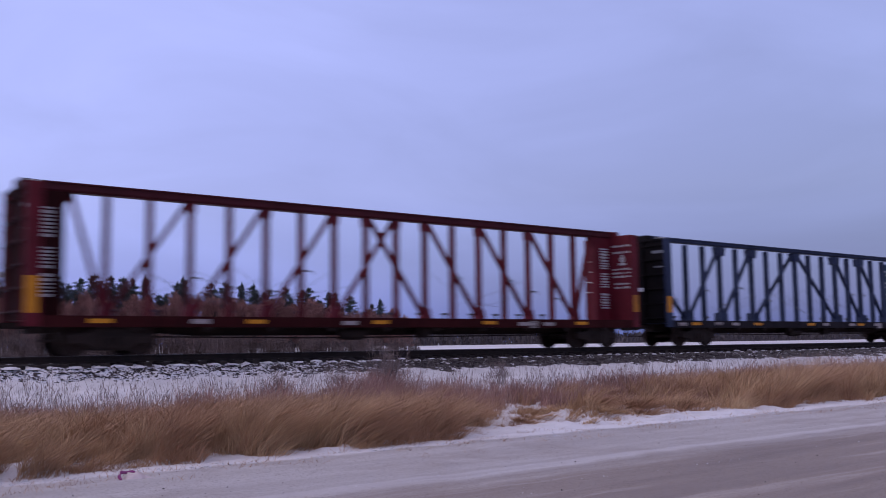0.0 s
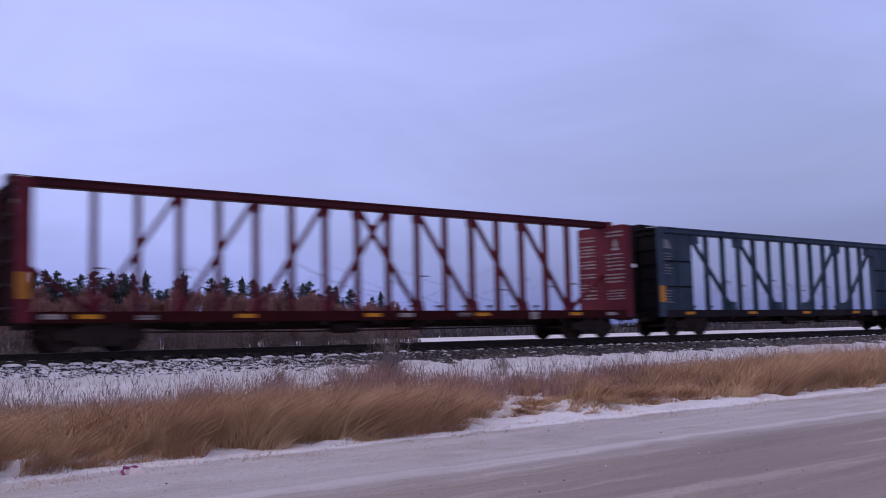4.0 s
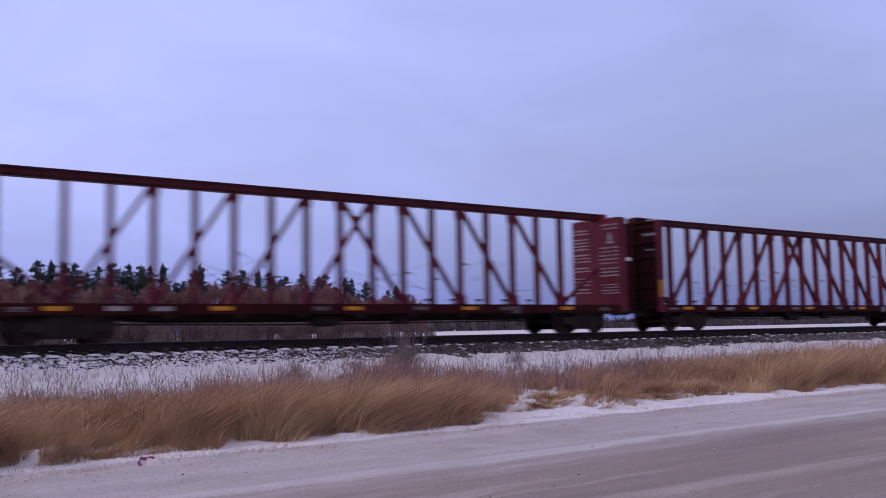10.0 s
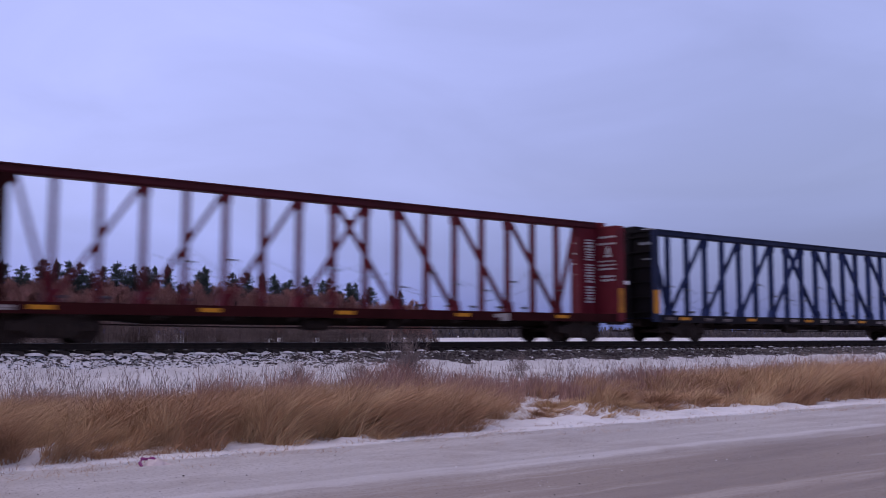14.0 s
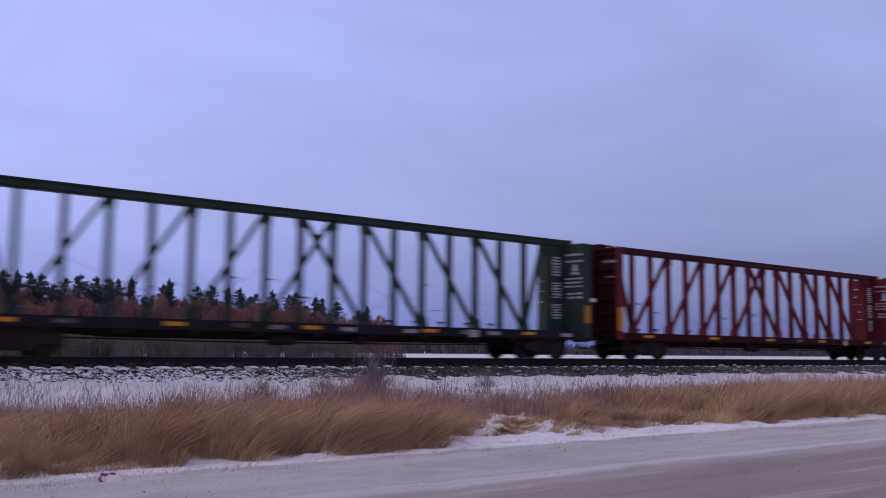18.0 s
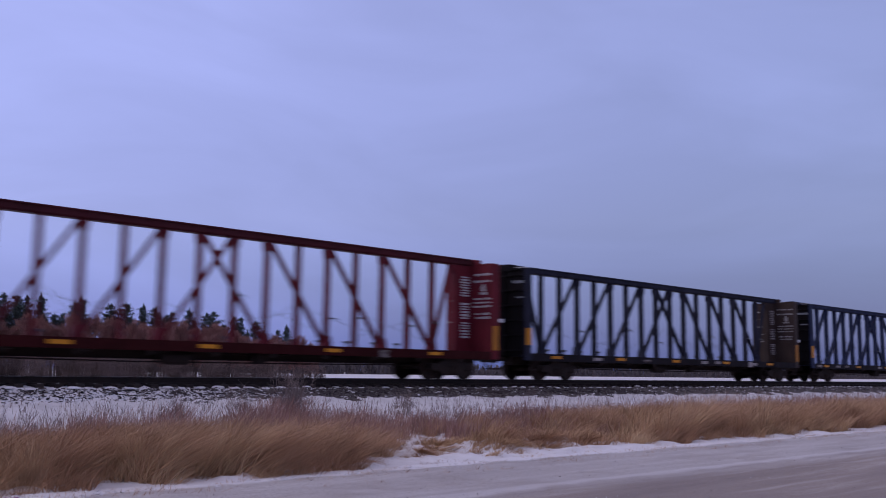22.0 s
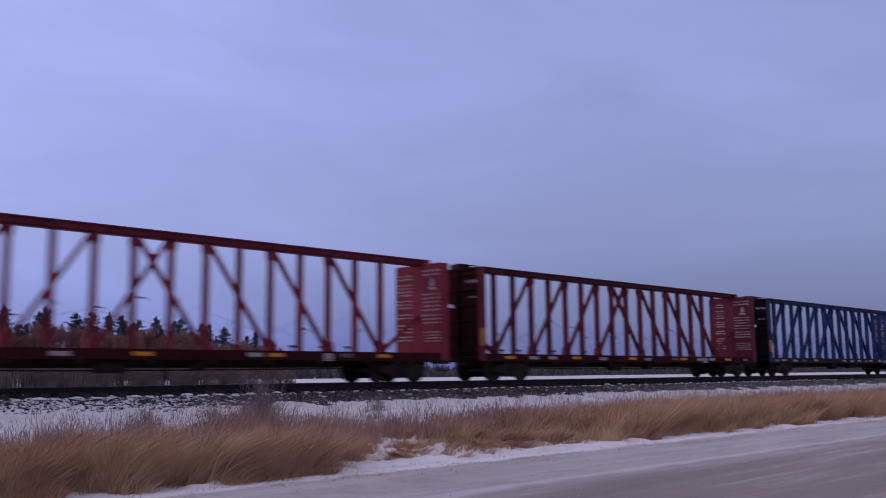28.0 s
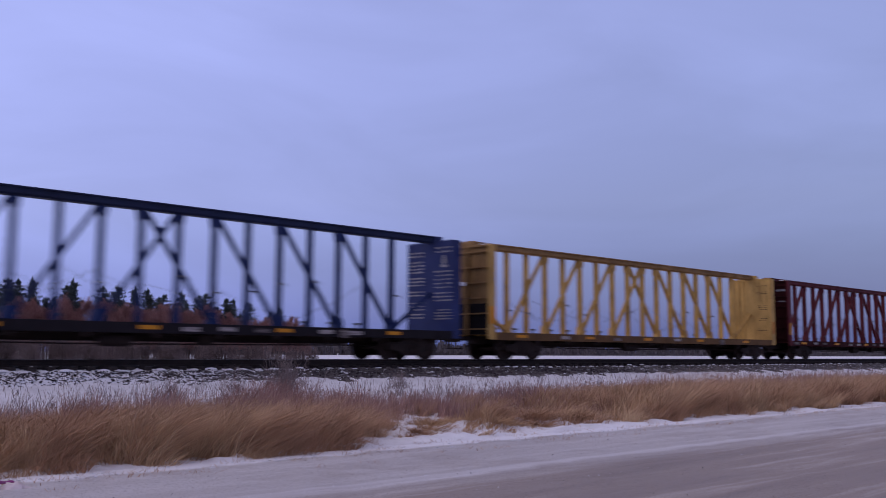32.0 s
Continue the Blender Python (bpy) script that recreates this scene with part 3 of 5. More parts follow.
# ---- the train ----
LENGTH, HALF = 22.9, 11.45       # over the end walls
SIDE = 1.27                      # half the deck's width
PITCH = 1.209                    # from post to post
CHORD_Z, WALL_Z, DECK_Z = 4.65, 4.42, 1.04
SHARED = {}


def shared(key, material, build):
    """A mesh that all parts of the same shape and paint share."""
    k = (key, material.name)
    if k not in SHARED:
        bm = bmesh.new()
        build(bm)
        SHARED[k] = mesh_of(key.split(":")[0], finish(bm), material)
    return SHARED[k]


def post_shape(bm):
    """An upright of two flanges and a web."""
    for y0, y1 in ((-0.105, -0.085), (0.085, 0.105)):
        box(bm, -0.075, 0.075, y0, y1, DECK_Z, CHORD_Z - 0.25, 0.006)
    box(bm, -0.04, 0.04, -0.087, 0.087, DECK_Z + 0.001, CHORD_Z - 0.252)


def wide_post_shape(bm):
    post_shape(bm)
    for i in range(7):
        z = DECK_Z + 0.35 + i * 0.44
        box(bm, -0.08, 0.08, -0.111, -0.105, z, z + 0.05)
        box(bm, -0.08, 0.08, 0.105, 0.111, z, z + 0.05)


def word_rows(g, u0, u1, z, h, n, gap, fill=0.8):
    rows = []
    for i in range(n):
        u = u0 + g.uniform(0, 0.06)
        end = u0 + (u1 - u0) * g.uniform(fill, 1.0)
        while u < end:
            w = g.uniform(0.10, 0.30)
            rows.append((u, min(u + w, end), z - i * gap - h, z - i * gap))
            u += w + 0.045
    return rows


def spelled(g, rows):
    """Long bars broken into letter-sized pieces."""
    out = []
    for u0, u1, z0, z1 in rows:
        if u1 - u0 < 0.2:
            out.append((u0, u1, z0, z1))
            continue
        u = u0
        while u < u1 - 0.03:
            w = g.uniform(0.05, 0.17)
            out.append((u, min(u + w, u1), z0 + g.uniform(0, 0.012), z1 - g.uniform(0, 0.018)))
            u += w + g.choice((0.02, 0.025, 0.03, 0.07))
    return out


def emblem(u, z, h):
    """A small tower-like sign on a broad foot."""
    return [(u - 0.04, u + 0.04, z + 0.1, z + h), (u - 0.17, u + 0.0, z, z + 0.09), (u + 0.01, u + 0.17, z, z + 0.09), (u - 0.10, u - 0.045, z + 0.14, z + 0.30), (u + 0.045, u + 0.10, z + 0.14, z + 0.30), (u - 0.09, u + 0.07, z + h * 0.72, z + h * 0.82)]


def make_end_wall(car, s, paint, outer, style, seed, trim=0.0):
    """The wall across one end (s: -1 leading, 1 trailing), with ribs outside and writing inside."""
    g = random.Random(seed)
    x_out, x_in = s * HALF, s * (HALF - 0.40)
    lo, hi = min(x_out, x_in), max(x_out, x_in)

    def plate(bm):
        mid = s * (HALF - 0.16)
        box(bm, mid - 0.03, mid + 0.03, -SIDE + 0.05, SIDE - 0.05, DECK_Z - 0.1, WALL_Z - 0.03)
        face = s * (HALF - 0.38)
        box(bm, min(face, mid), max(face, mid), -SIDE + 0.10, SIDE - 0.10, DECK_Z, WALL_Z - 0.06)
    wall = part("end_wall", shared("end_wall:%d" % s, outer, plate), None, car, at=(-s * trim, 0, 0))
    for y in (-SIDE, SIDE):
        def edge(bm, y=y):
            k = 1 if y > 0 else -1
            box(bm, lo, hi, min(y + k * 0.003, y - k * 0.09), max(y + k * 0.003, y - k * 0.09), DECK_Z - 0.28, WALL_Z, 0.012)
        part("corner_post", shared("corner_post:%d%d" % (s, y > 0), M["ink"] if paint == M["navy"] else paint, edge), None, wall)

    def cap(bm):
        box(bm, lo + 0.02, hi - 0.02, -SIDE + 0.09, SIDE - 0.09, WALL_Z - 0.06, WALL_Z + 0.02, 0.01)
        box(bm, lo + 0.05, hi - 0.05, -0.35, 0.35, WALL_Z + 0.02, CHORD_Z - 0.02, 0.02)
    part("top_cap", shared("top_cap:%d" % s, outer, cap), None, wall)

    def snow_cap(bm):
        h = random.Random(int(s + 5))
        y = -SIDE + 0.15
        while y < SIDE - 0.3:
            w = h.uniform(0.15, 0.45)
            if abs(y + w / 2) > 0.5 and h.random() < 0.7:
                box(bm, lo + 0.06, hi - 0.06, y, y + w, WALL_Z + 0.02, WALL_Z + h.uniform(0.03, 0.07), 0.008)
            y += w
    part("snow", shared("snow:%d" % s, M["snow"], snow_cap), None, wall, "thin crust of snow")

    def rib(bm):
        box(bm, min(x_out, x_out - s * 0.13), max(x_out, x_out - s * 0.13), -SIDE + 0.09, SIDE - 0.09, -0.025, 0.025, 0.006)
    for i in range(6):
        part("rib", shared("rib:%d" % s, outer, rib), None, wall, at=(0, 0, DECK_Z + 0.12 + i * 0.60))

    def centre_rib(bm):
        box(bm, min(x_out, x_out - s * 0.13), max(x_out, x_out - s * 0.13), -0.07, 0.07, DECK_Z - 0.1, WALL_Z - 0.05, 0.01)
    part("centre_rib", shared("centre_rib:%d" % s, outer, centre_rib), None, wall)

    foot = g.choice((1.10, 1.36)) if style == "A1" else 1.36

    def placard(bm):
        box(bm, lo + 0.04, hi - 0.06, -SIDE - 0.009, -SIDE - 0.003, foot, 2.03)
    if s < 0 or style != "A2":
        part("amber_placard", shared("amber_placard:%d%.2f" % (s, foot), M["dirty_amber"] if s > 0 or style == "A2" else M["amber"], placard), None, wall, "amber reflective rectangle")

    def marker(bm):
        # a small pale plate that stands out past the wall
        z = (2.25 if style == "A1" else 2.80) if s > 0 else (2.20 if style == "A1" else 2.66)
        if s > 0:
            box(bm, HALF, HALF + 0.24, -SIDE + 0.01, -SIDE + 0.07, z - 0.07, z + 0.07, 0.008)
        else:
            box(bm, -HALF - 0.16, -HALF, SIDE - 0.06, SIDE + 0.03, z - 0.07, z + 0.07, 0.008)
    if style in ("A1", "A2"):
        part("marker_plate", shared("marker_plate:%d%s" % (s, style), M["marker"], marker), None, wall, "pale plate on the end ladder")

    def skirt(bm):
        a, b = x_out - s * 0.132, x_out - s * 0.10
        box(bm, min(a, b), max(a, b), -SIDE + 0.10, SIDE - 0.10, DECK_Z - 0.08, 2.15)
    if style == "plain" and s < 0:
        part("spray_skirt", shared("spray_skirt", M["shade_black"], skirt), None, wall, "dark plate over the lower part of the end wall")

    def rungs(bm):
        for i in range(7):
            z = DECK_Z + 0.1 + i * 0.44
            y = SIDE - 0.12 if s < 0 else -SIDE + 0.12
            tube(bm, [(x_out, y, z), (x_out + s * 0.07, y, z), (x_out + s * 0.07, y - 0.4 * (1 if y > 0 else -1), z), (x_out, y - 0.4 * (1 if y > 0 else -1), z)], 0.012, 5)
    part("ladder", shared("ladder:%d" % s, outer, rungs), None, wall)
    # notices on the face that looks along the train
    face = s * (HALF - 0.38)
    if s > 0:
        rows = []
        if style == "A1" or style == "B":
            rows += word_rows(g, -1.24, -0.24, 4.06, 0.08, 2, 0.26, 0.9)
            rows += emblem(-0.78, 3.24, 0.42) if style == "A1" else emblem(-0.79, 3.30, 0.40)
            rows += word_rows(g, -1.26, -0.22, 3.12, 0.07, 3, 0.15, 0.92)
            rows += word_rows(g, -1.14, -0.35, 2.54, 0.08, 2, 0.15, 0.9)
            rows += word_rows(g, 0.45, 1.2, 3.95, 0.06, 5, 0.42, 0.6) if style == "A1" else word_rows(g, 0.36, 1.2, 4.05, 0.07, 11, 0.22, 0.8)
        elif style == "A2":
            rows += word_rows(g, -1.20, -0.25, 4.20, 0.06, 2, 0.15, 0.9)
            rows += emblem(-0.77, 3.44, 0.44)
            rows += word_rows(g, -1.24, -0.20, 3.30, 0.05, 5, 0.15, 0.9)
            rows += word_rows(g, -1.22, -0.20, 2.50, 0.06, 3, 0.14, 0.92)
            rows += word_rows(g, -1.18, -0.28, 1.86, 0.05, 4, 0.11, 0.9)
            for z, n in ((4.08, 2), (3.72, 4), (3.10, 3), (2.58, 2), (2.16, 3), (1.72, 2)):
                rows += word_rows(g, 0.34, 1.22, z, 0.055, n, 0.13, 0.85)
        elif style == "plain":
            for z, n in ((4.05, 1), (3.72, 2), (2.95, 3), (2.25, 2), (1.6, 1)):
                rows += word_rows(g, -1.05, -0.35, z, 0.035, n, 0.10, 0.6)
            for y in (0.34, 0.62, 0.90, 1.12):
                def slat(bm):
                    box(bm, face - 0.05, face, -0.025, 0.025, DECK_Z, WALL_Z - 0.08, 0.004)
                part("wall_slat", shared("wall_slat", outer, slat), None, wall, at=(0, y, 0))
        if rows:
            bm = bmesh.new()
            for r in spelled(g, rows):
                box(bm, face - 0.01, face - 0.002, *r)
            tagged(part("lettering", finish(bm), M["dim"] if outer in (M["brown"], M["teal"]) else {"plain": M["brown"], "A2": M["dim"]}.get(style, M["white"]), wall, "blurred rows of painted notices"), kind="stuff")
    elif style != "plain":
        bm = bmesh.new()
        for r in word_rows(g, -1.1, -0.45, 3.95, 0.11, 1, 0.2, 0.95) + word_rows(g, -1.05, -0.6, 3.3, 0.06, 1, 0.2, 0.95):
            box(bm, x_out + 0.118, x_out + 0.128, r[0], r[1], r[2], r[3])
        tagged(part("lettering", finish(bm), M["faded"], wall, "blurred painted reporting marks"), kind="stuff")
    return wall


def make_truck(car, x):
    """A two-axle bogie; its wheelsets roll."""
    truck = part("truck", shared("truck", M["under"], lambda bm: box(bm, -0.28, 0.28, -1.0, 1.0, 0.38, 0.66, 0.03)), None, car, "black two-axle bogie", at=(x, 0, 0))
    for y in (-1.0, 1.0):
        def frame_side(bm, y=y):
            prism(bm, [(-1.12, 0.36), (-1.12, 0.56), (-0.62, 0.60), (-0.38, 0.82), (0.38, 0.82), (0.62, 0.60), (1.12, 0.56), (1.12, 0.36), (0.72, 0.34), (0.42, 0.14), (-0.42, 0.14), (-0.72, 0.34)], y - 0.07, y + 0.07)
            for k in (-0.2, 0.0, 0.2):
                tube(bm, [(k, y - 0.09, 0.20), (k, y - 0.09, 0.50)], 0.07, 8)
            for k in (-0.89, 0.89):
                box(bm, k - 0.15, k + 0.15, y - 0.12, y + 0.12, 0.30, 0.54, 0.03)
        part("side_frame", shared("side_frame:%d" % (y > 0), M["under"], frame_side), None, truck)
    sets = []
    for k in (-0.89, 0.89):
        def wheels(bm):
            for y, e in ((-0.755, 1), (0.755, -1)):
                lathe(bm, [(0.42, y - 0.062), (0.42, y + 0.062), (0.36, y + 0.05), (0.33, y + 0.015), (0.14, y + 0.02), (0.12, y + 0.09), (0.07, y + 0.09), (0.07, y - 0.09), (0.12, y - 0.09), (0.14, y - 0.02), (0.33, y - 0.02), (0.36, y - 0.05)], 24)
                lathe(bm, [(0.445, y + e * 0.062), (0.445, y + e * 0.09), (0.35, y + e * 0.09), (0.35, y + e * 0.062)], 24)
                for a in range(3):
                    c = a * 2.09
                    tube(bm, [(0.23 * math.cos(c), y - 0.03, 0.23 * math.sin(c)), (0.23 * math.cos(c), y + 0.03, 0.23 * math.sin(c))], 0.035, 6)
            tube(bm, [(0, -1.0, 0), (0, 1.0, 0)], 0.075, 10)
        sets.append((part("wheelset", shared("wheelset", M["wheel"], wheels), None, truck, at=(k, 0, 0.42)), k))
    return sets


def make_coupler(car, s):
    def shape(bm):
        x = s * (HALF - 0.3)
        box(bm, min(x, x + s * 0.7), max(x, x + s * 0.7), -0.07, 0.07, 0.72, 0.88, 0.02)
        prism(bm, [(s * (HALF + 0.38), -0.14), (s * (HALF + 0.74), -0.15), (s * (HALF + 0.76), -0.02), (s * (HALF + 0.62), 0.02), (s * (HALF + 0.76), 0.12), (s * (HALF + 0.60), 0.20), (s * (HALF + 0.38), 0.14)], 0.66, 0.93, "z")
    part("coupler", shared("coupler:%d" % s, M["under"], shape), None, car)

    def hose(bm):
        pts = [(s * (HALF - 0.05), -0.35, 0.78), (s * (HALF + 0.2), -0.36, 0.62), (s * (HALF + 0.45), -0.30, 0.42), (s * (HALF + 0.72), -0.22, 0.40)]
        tube(bm, pts, 0.028, 6)
    part("air_hose", shared("air_hose:%d" % s, M["under"], hose), None, car)


def make_centerbeam(paint, style, label, outer=None, inner=None, seed=0, amber=(1.9, 6.3, 10.6, 15.1, 19.6), gusset=None):
    """A flat car with a truss along its middle. style: A1 (narrow end panels), A2 (open ends), B (peak in the middle), C (wide end panels), plain."""
    g = random.Random(seed)
    paint = M[paint]
    outer = M[outer] if outer else paint
    inner = M[inner] if inner else paint
    car = tagged(new("centerbeam_flatcar"), label, "flatcar", "cars of the freight train")
    base = "A" if style in ("A1", "A2", "plain") else style

    marked = g.choice((0.25, 0.5, 0.8))
    reds = (M["red"], M["brick"], M["bright"], M["maroon"])
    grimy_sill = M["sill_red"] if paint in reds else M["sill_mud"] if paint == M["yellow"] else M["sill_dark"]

    # deck and sills
    def deck(bm):
        prism(bm, [(-SIDE + 0.02, DECK_Z - 0.09), (-SIDE + 0.02, DECK_Z - 0.02), (-0.15, DECK_Z - 0.06), (0.15, DECK_Z - 0.06), (SIDE - 0.02, DECK_Z - 0.02), (SIDE - 0.02, DECK_Z - 0.09), (0.3, DECK_Z - 0.14), (-0.3, DECK_Z - 0.14)], -HALF + 0.3, HALF - 0.3, "x")
    part("deck", shared("deck", paint, deck), None, car)
    for y in (-1, 1):
        def sill(bm, y=y):
            prism(bm, [(y * SIDE, DECK_Z), (y * (SIDE - 0.10), DECK_Z), (y * (SIDE - 0.10), DECK_Z - 0.03), (y * (SIDE - 0.03), DECK_Z - 0.05), (y * (SIDE - 0.03), 0.80), (y * (SIDE - 0.12), 0.78), (y * (SIDE - 0.12), 0.745), (y * SIDE, 0.745)], -HALF + 0.41, HALF - 0.41, "x")
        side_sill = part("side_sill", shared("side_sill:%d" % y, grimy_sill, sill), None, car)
        if y < 0:
            def sheet_mark(bm):
                box(bm, -0.30, 0.30, -SIDE - 0.006, -SIDE, 0.85, 0.965)
            for x in amber:
                part("amber_reflector", shared("amber_reflector", M["amber"], sheet_mark), None, side_sill, at=(x - HALF, 0, 0))
            x = 1.0
            while x < LENGTH - 1:
                if min(abs(x - a) for a in amber) > 0.75 and g.random() < marked:
                    def pale(bm):
                        box(bm, -0.27, 0.27, -SIDE - 0.005, -SIDE, 0.83, 0.955)
                    part("pale_reflector", shared("pale_reflector", M["pale"], pale), None, side_sill, at=(x - HALF, 0, g.uniform(-0.02, 0.02)))
                x += PITCH * g.choice((1, 1, 1.0))

    def spine(bm):
        prism(bm, [(-HALF + 0.3, 0.60), (-HALF + 0.3, 0.93), (HALF - 0.3, 0.93), (HALF - 0.3, 0.60), (7.6, 0.60), (6.6, 0.52), (-6.6, 0.52), (-7.6, 0.60)], -0.26, 0.26)
    part("centre_sill", shared("centre_sill", M["under"], spine), None, car)

    def bearers(bm):
        box(bm, -0.07, 0.07, -SIDE + 0.13, SIDE - 0.13, 0.70, 0.90, 0.01)
    for i in range(9):
        part("cross_bearer", shared("cross_bearer", M["under"], bearers), None, car, at=((i - 4) * 2.1, 0, 0))

    def tank(bm):
        lathe(bm, [(0.02, -0.5), (0.17, -0.46), (0.20, -0.38), (0.20, 0.38), (0.17, 0.46), (0.02, 0.5)], 14)
        bmesh.ops.rotate(bm, verts=bm.verts[:], cent=(0, 0, 0), matrix=Matrix.Rotation(math.pi / 2, 3, "Z"))
    part("air_tank", shared("air_tank", M["under"], tank), None, car, at=(-1.6, -0.75, 0.56))

    def valve(bm):
        box(bm, -0.22, 0.22, -0.16, 0.16, -0.16, 0.18, 0.04)
        tube(bm, [(0.2, 0, 0.1), (1.2, 0.0, 0.16), (2.4, 0.1, 0.2)], 0.02, 5)
        tube(bm, [(-0.2, 0, 0.1), (-2.4, 0.05, 0.18), (-4.4, 0.1, 0.2)], 0.02, 5)
    part("brake_valve", shared("brake_valve", M["under"], valve), None, car, at=(1.2, -0.7, 0.58))

    def rod(bm):
        tube(bm, [(-8.2, -0.45, 0.50), (-3.0, -0.5, 0.44), (3.0, -0.5, 0.46), (8.2, -0.45, 0.50)], 0.022, 5)
    part("brake_rod", shared("brake_rod", M["under"], rod), None, car)

    def step_iron(bm):
        for dx in (-0.2, 0.2):
            box(bm, dx - 0.02, dx + 0.02, -SIDE, -SIDE + 0.05, 0.40, 0.76)
        box(bm, -0.22, 0.22, -SIDE, -SIDE + 0.06, 0.38, 0.42)
    for x in (-HALF + 0.55, HALF - 0.55):
        part("step", shared("step", M["under"], step_iron), None, car, at=(x, 0, 0))
    sign = 16.9 + g.uniform(0, 0.6)

    def tag_board(bm):
        box(bm, -0.20, 0.20, -SIDE - 0.02, -SIDE - 0.004, 0.72, 0.98, 0.008)
    part("stencil_board", shared("stencil_board", M["pale"], tag_board), None, car, "pale stencilled board on the side sill", at=(sign - HALF, 0, 0))

    # top chord
    def chord(bm):
        w, h = {"A": (0.19, 0.27), "B": (0.19, 0.20), "C": (0.22, 0.28)}[base]
        box(bm, -HALF + 0.1, HALF - 0.1, -w, w, CHORD_Z - h, CHORD_Z, 0.05)
        box(bm, -HALF + 0.45, HALF - 0.45, -w - 0.05, w + 0.05, CHORD_Z - 0.06, CHORD_Z - 0.025)
    # some chords get a darker paint that carries their shaded side in its colour
    chord_tone = M["crust"] if paint in (M["red"], M["brick"]) else M["brick"] if paint == M["bright"] else M["ink"] if paint == M["navy"] else M["shade_yellow"] if paint == M["yellow"] else paint
    part("top_chord", shared("top_chord:" + base, chord_tone, chord), None, car)

    # posts and diagonals
    top, low = CHORD_Z - (0.24 if base == "B" else 0.30), DECK_Z
    if base == "A":
        xs = [(i + 0.5) * PITCH for i in range(-8, 8)]
        at = {i: (i + 0.5) * PITCH for i in range(-8, 8)}
        high = top + 0.2
        diag = [(at[-8], low, at[-6], high), (at[-6], low, at[-4], high), (at[-4], low, at[-2], high), (at[-2], low, at[0], high)]
        diag += [(-x0, z0, -x1, z1) for x0, z0, x1, z1 in diag]
        if style == "A1":
            diag += [(at[-8], low, -HALF + 1.42, top), (at[7], low, HALF - 1.42, top)]
        else:
            diag += [(at[-8], low, -HALF + 0.42, 2.5), (at[7], low, HALF - 0.42, 2.5)]
        tops, lows = [at[i] for i in (-6, -4, -2, 0)], [at[i] for i in (-8, -6, -4, -2)]
        tops, lows = tops + [-x for x in tops], lows + [-x for x in lows]
        pads = True
    elif base == "B":
        xs = [i * 1.22 for i in range(-7, 8)] + [-10.36, -9.66, 9.6]
        at = {i: i * 1.22 for i in range(-8, 9)}
        diag = [(at[0] + 0.15, top, at[3], low), (at[3], top, at[5], low), (at[5], top, at[7], low), (at[7], low, HALF - 0.7, 3.25)]
        diag += [(-x0, z0, -x1, z1) for x0, z0, x1, z1 in diag]
        tops, lows = [at[0], at[3], at[5], -at[3], -at[5]], [at[i] for i in (3, 5, 7, -3, -5, -7)]
        pads = True
    else:
        xs = [(i + 0.5) * 1.205 for i in range(-6, 6)]
        at = {i: (i + 0.5) * 1.205 for i in range(-7, 7)}
        diag = [(-7.75, top, at[-5] + 0.55, low + 0.1), (at[-4], top, at[-2] + 0.55, low + 0.1)]
        diag += [(-x0, z0, -x1, z1) for x0, z0, x1, z1 in diag]
        tops, lows = [-7.6, at[-4], 7.6, -at[-4]], [at[-5] + 0.4, at[-2] + 0.4, -at[-5] - 0.4, -at[-2] - 0.4]
        pads = False
    shape = wide_post_shape if base == "C" else post_shape
    for x in xs:
        part("post", shared("post:" + ("C" if base == "C" else "A"), paint, shape), None, car, at=(x, 0, 0))
    for i, (x0, z0, x1, z1) in enumerate(diag):
        def brace(bm, x0=x0, z0=z0, x1=x1, z1=z1):
            bar(bm, (x0, -0.07, z0), (x1, -0.07, z1), 0.10, 0.02)
            bar(bm, (x0, 0.07, z0), (x1, 0.07, z1), 0.10, 0.02)
            bar(bm, (x0, 0, z0), (x1, 0, z1), 0.05, 0.13)
        part("diagonal", shared("diagonal:%s%d" % (style, i), paint, brace), None, car)
    gp = M[gusset] if gusset else paint
    for x in tops:
        def top_plate(bm):
            if base == "A":
                prism(bm, [(-0.13, 0.01), (0.13, 0.01), (0.09, -0.28), (-0.09, -0.28)], -0.13, 0.13)
            else:
                w = 0.28 if base == "B" else 0.24
                prism(bm, [(-w, 0.01), (w, 0.01), (w * 0.7, -0.38), (-w * 0.7, -0.38)], -0.17, 0.17)
        part("top_gusset", shared("top_gusset:" + base, gp, top_plate), None, car, at=(x, 0, top))
    for x in lows:
        def low_plate(bm):
            if base == "A":
                prism(bm, [(-0.20, 0), (0.20, 0), (0.12, 0.38), (-0.12, 0.38)], -0.13, 0.13)
            else:
                prism(bm, [(-0.27, 0), (0.27, 0), (0.25, 0.40), (-0.25, 0.40)], -0.18, 0.18)
        part("foot_gusset", shared("foot_gusset:" + base, gp, low_plate), None, car, at=(x, 0, low))
    if pads:
        for i, (x0, z0, x1, z1) in enumerate(diag):
            if abs(x1 - x0) < 1.6 and base == "A":
                continue
            crossed = [x for x in xs if min(x0, x1) + 0.3 < x < max(x0, x1) - 0.3]
            for x in crossed:
                z = z0 + (z1 - z0) * (x - x0) / (x1 - x0)
                slope = (z1 - z0) / (x1 - x0)
                for d in (-1, 1):
                    def pad(bm):
                        bmesh.ops.create_cube(bm, size=1, matrix=Matrix.Diagonal((0.13, 0.20, 0.17, 1)))
                    part("joint_plate", shared("joint_plate", paint, pad), None, car, at=(x + d * math.copysign(0.10, slope), 0, z + d * 0.24))
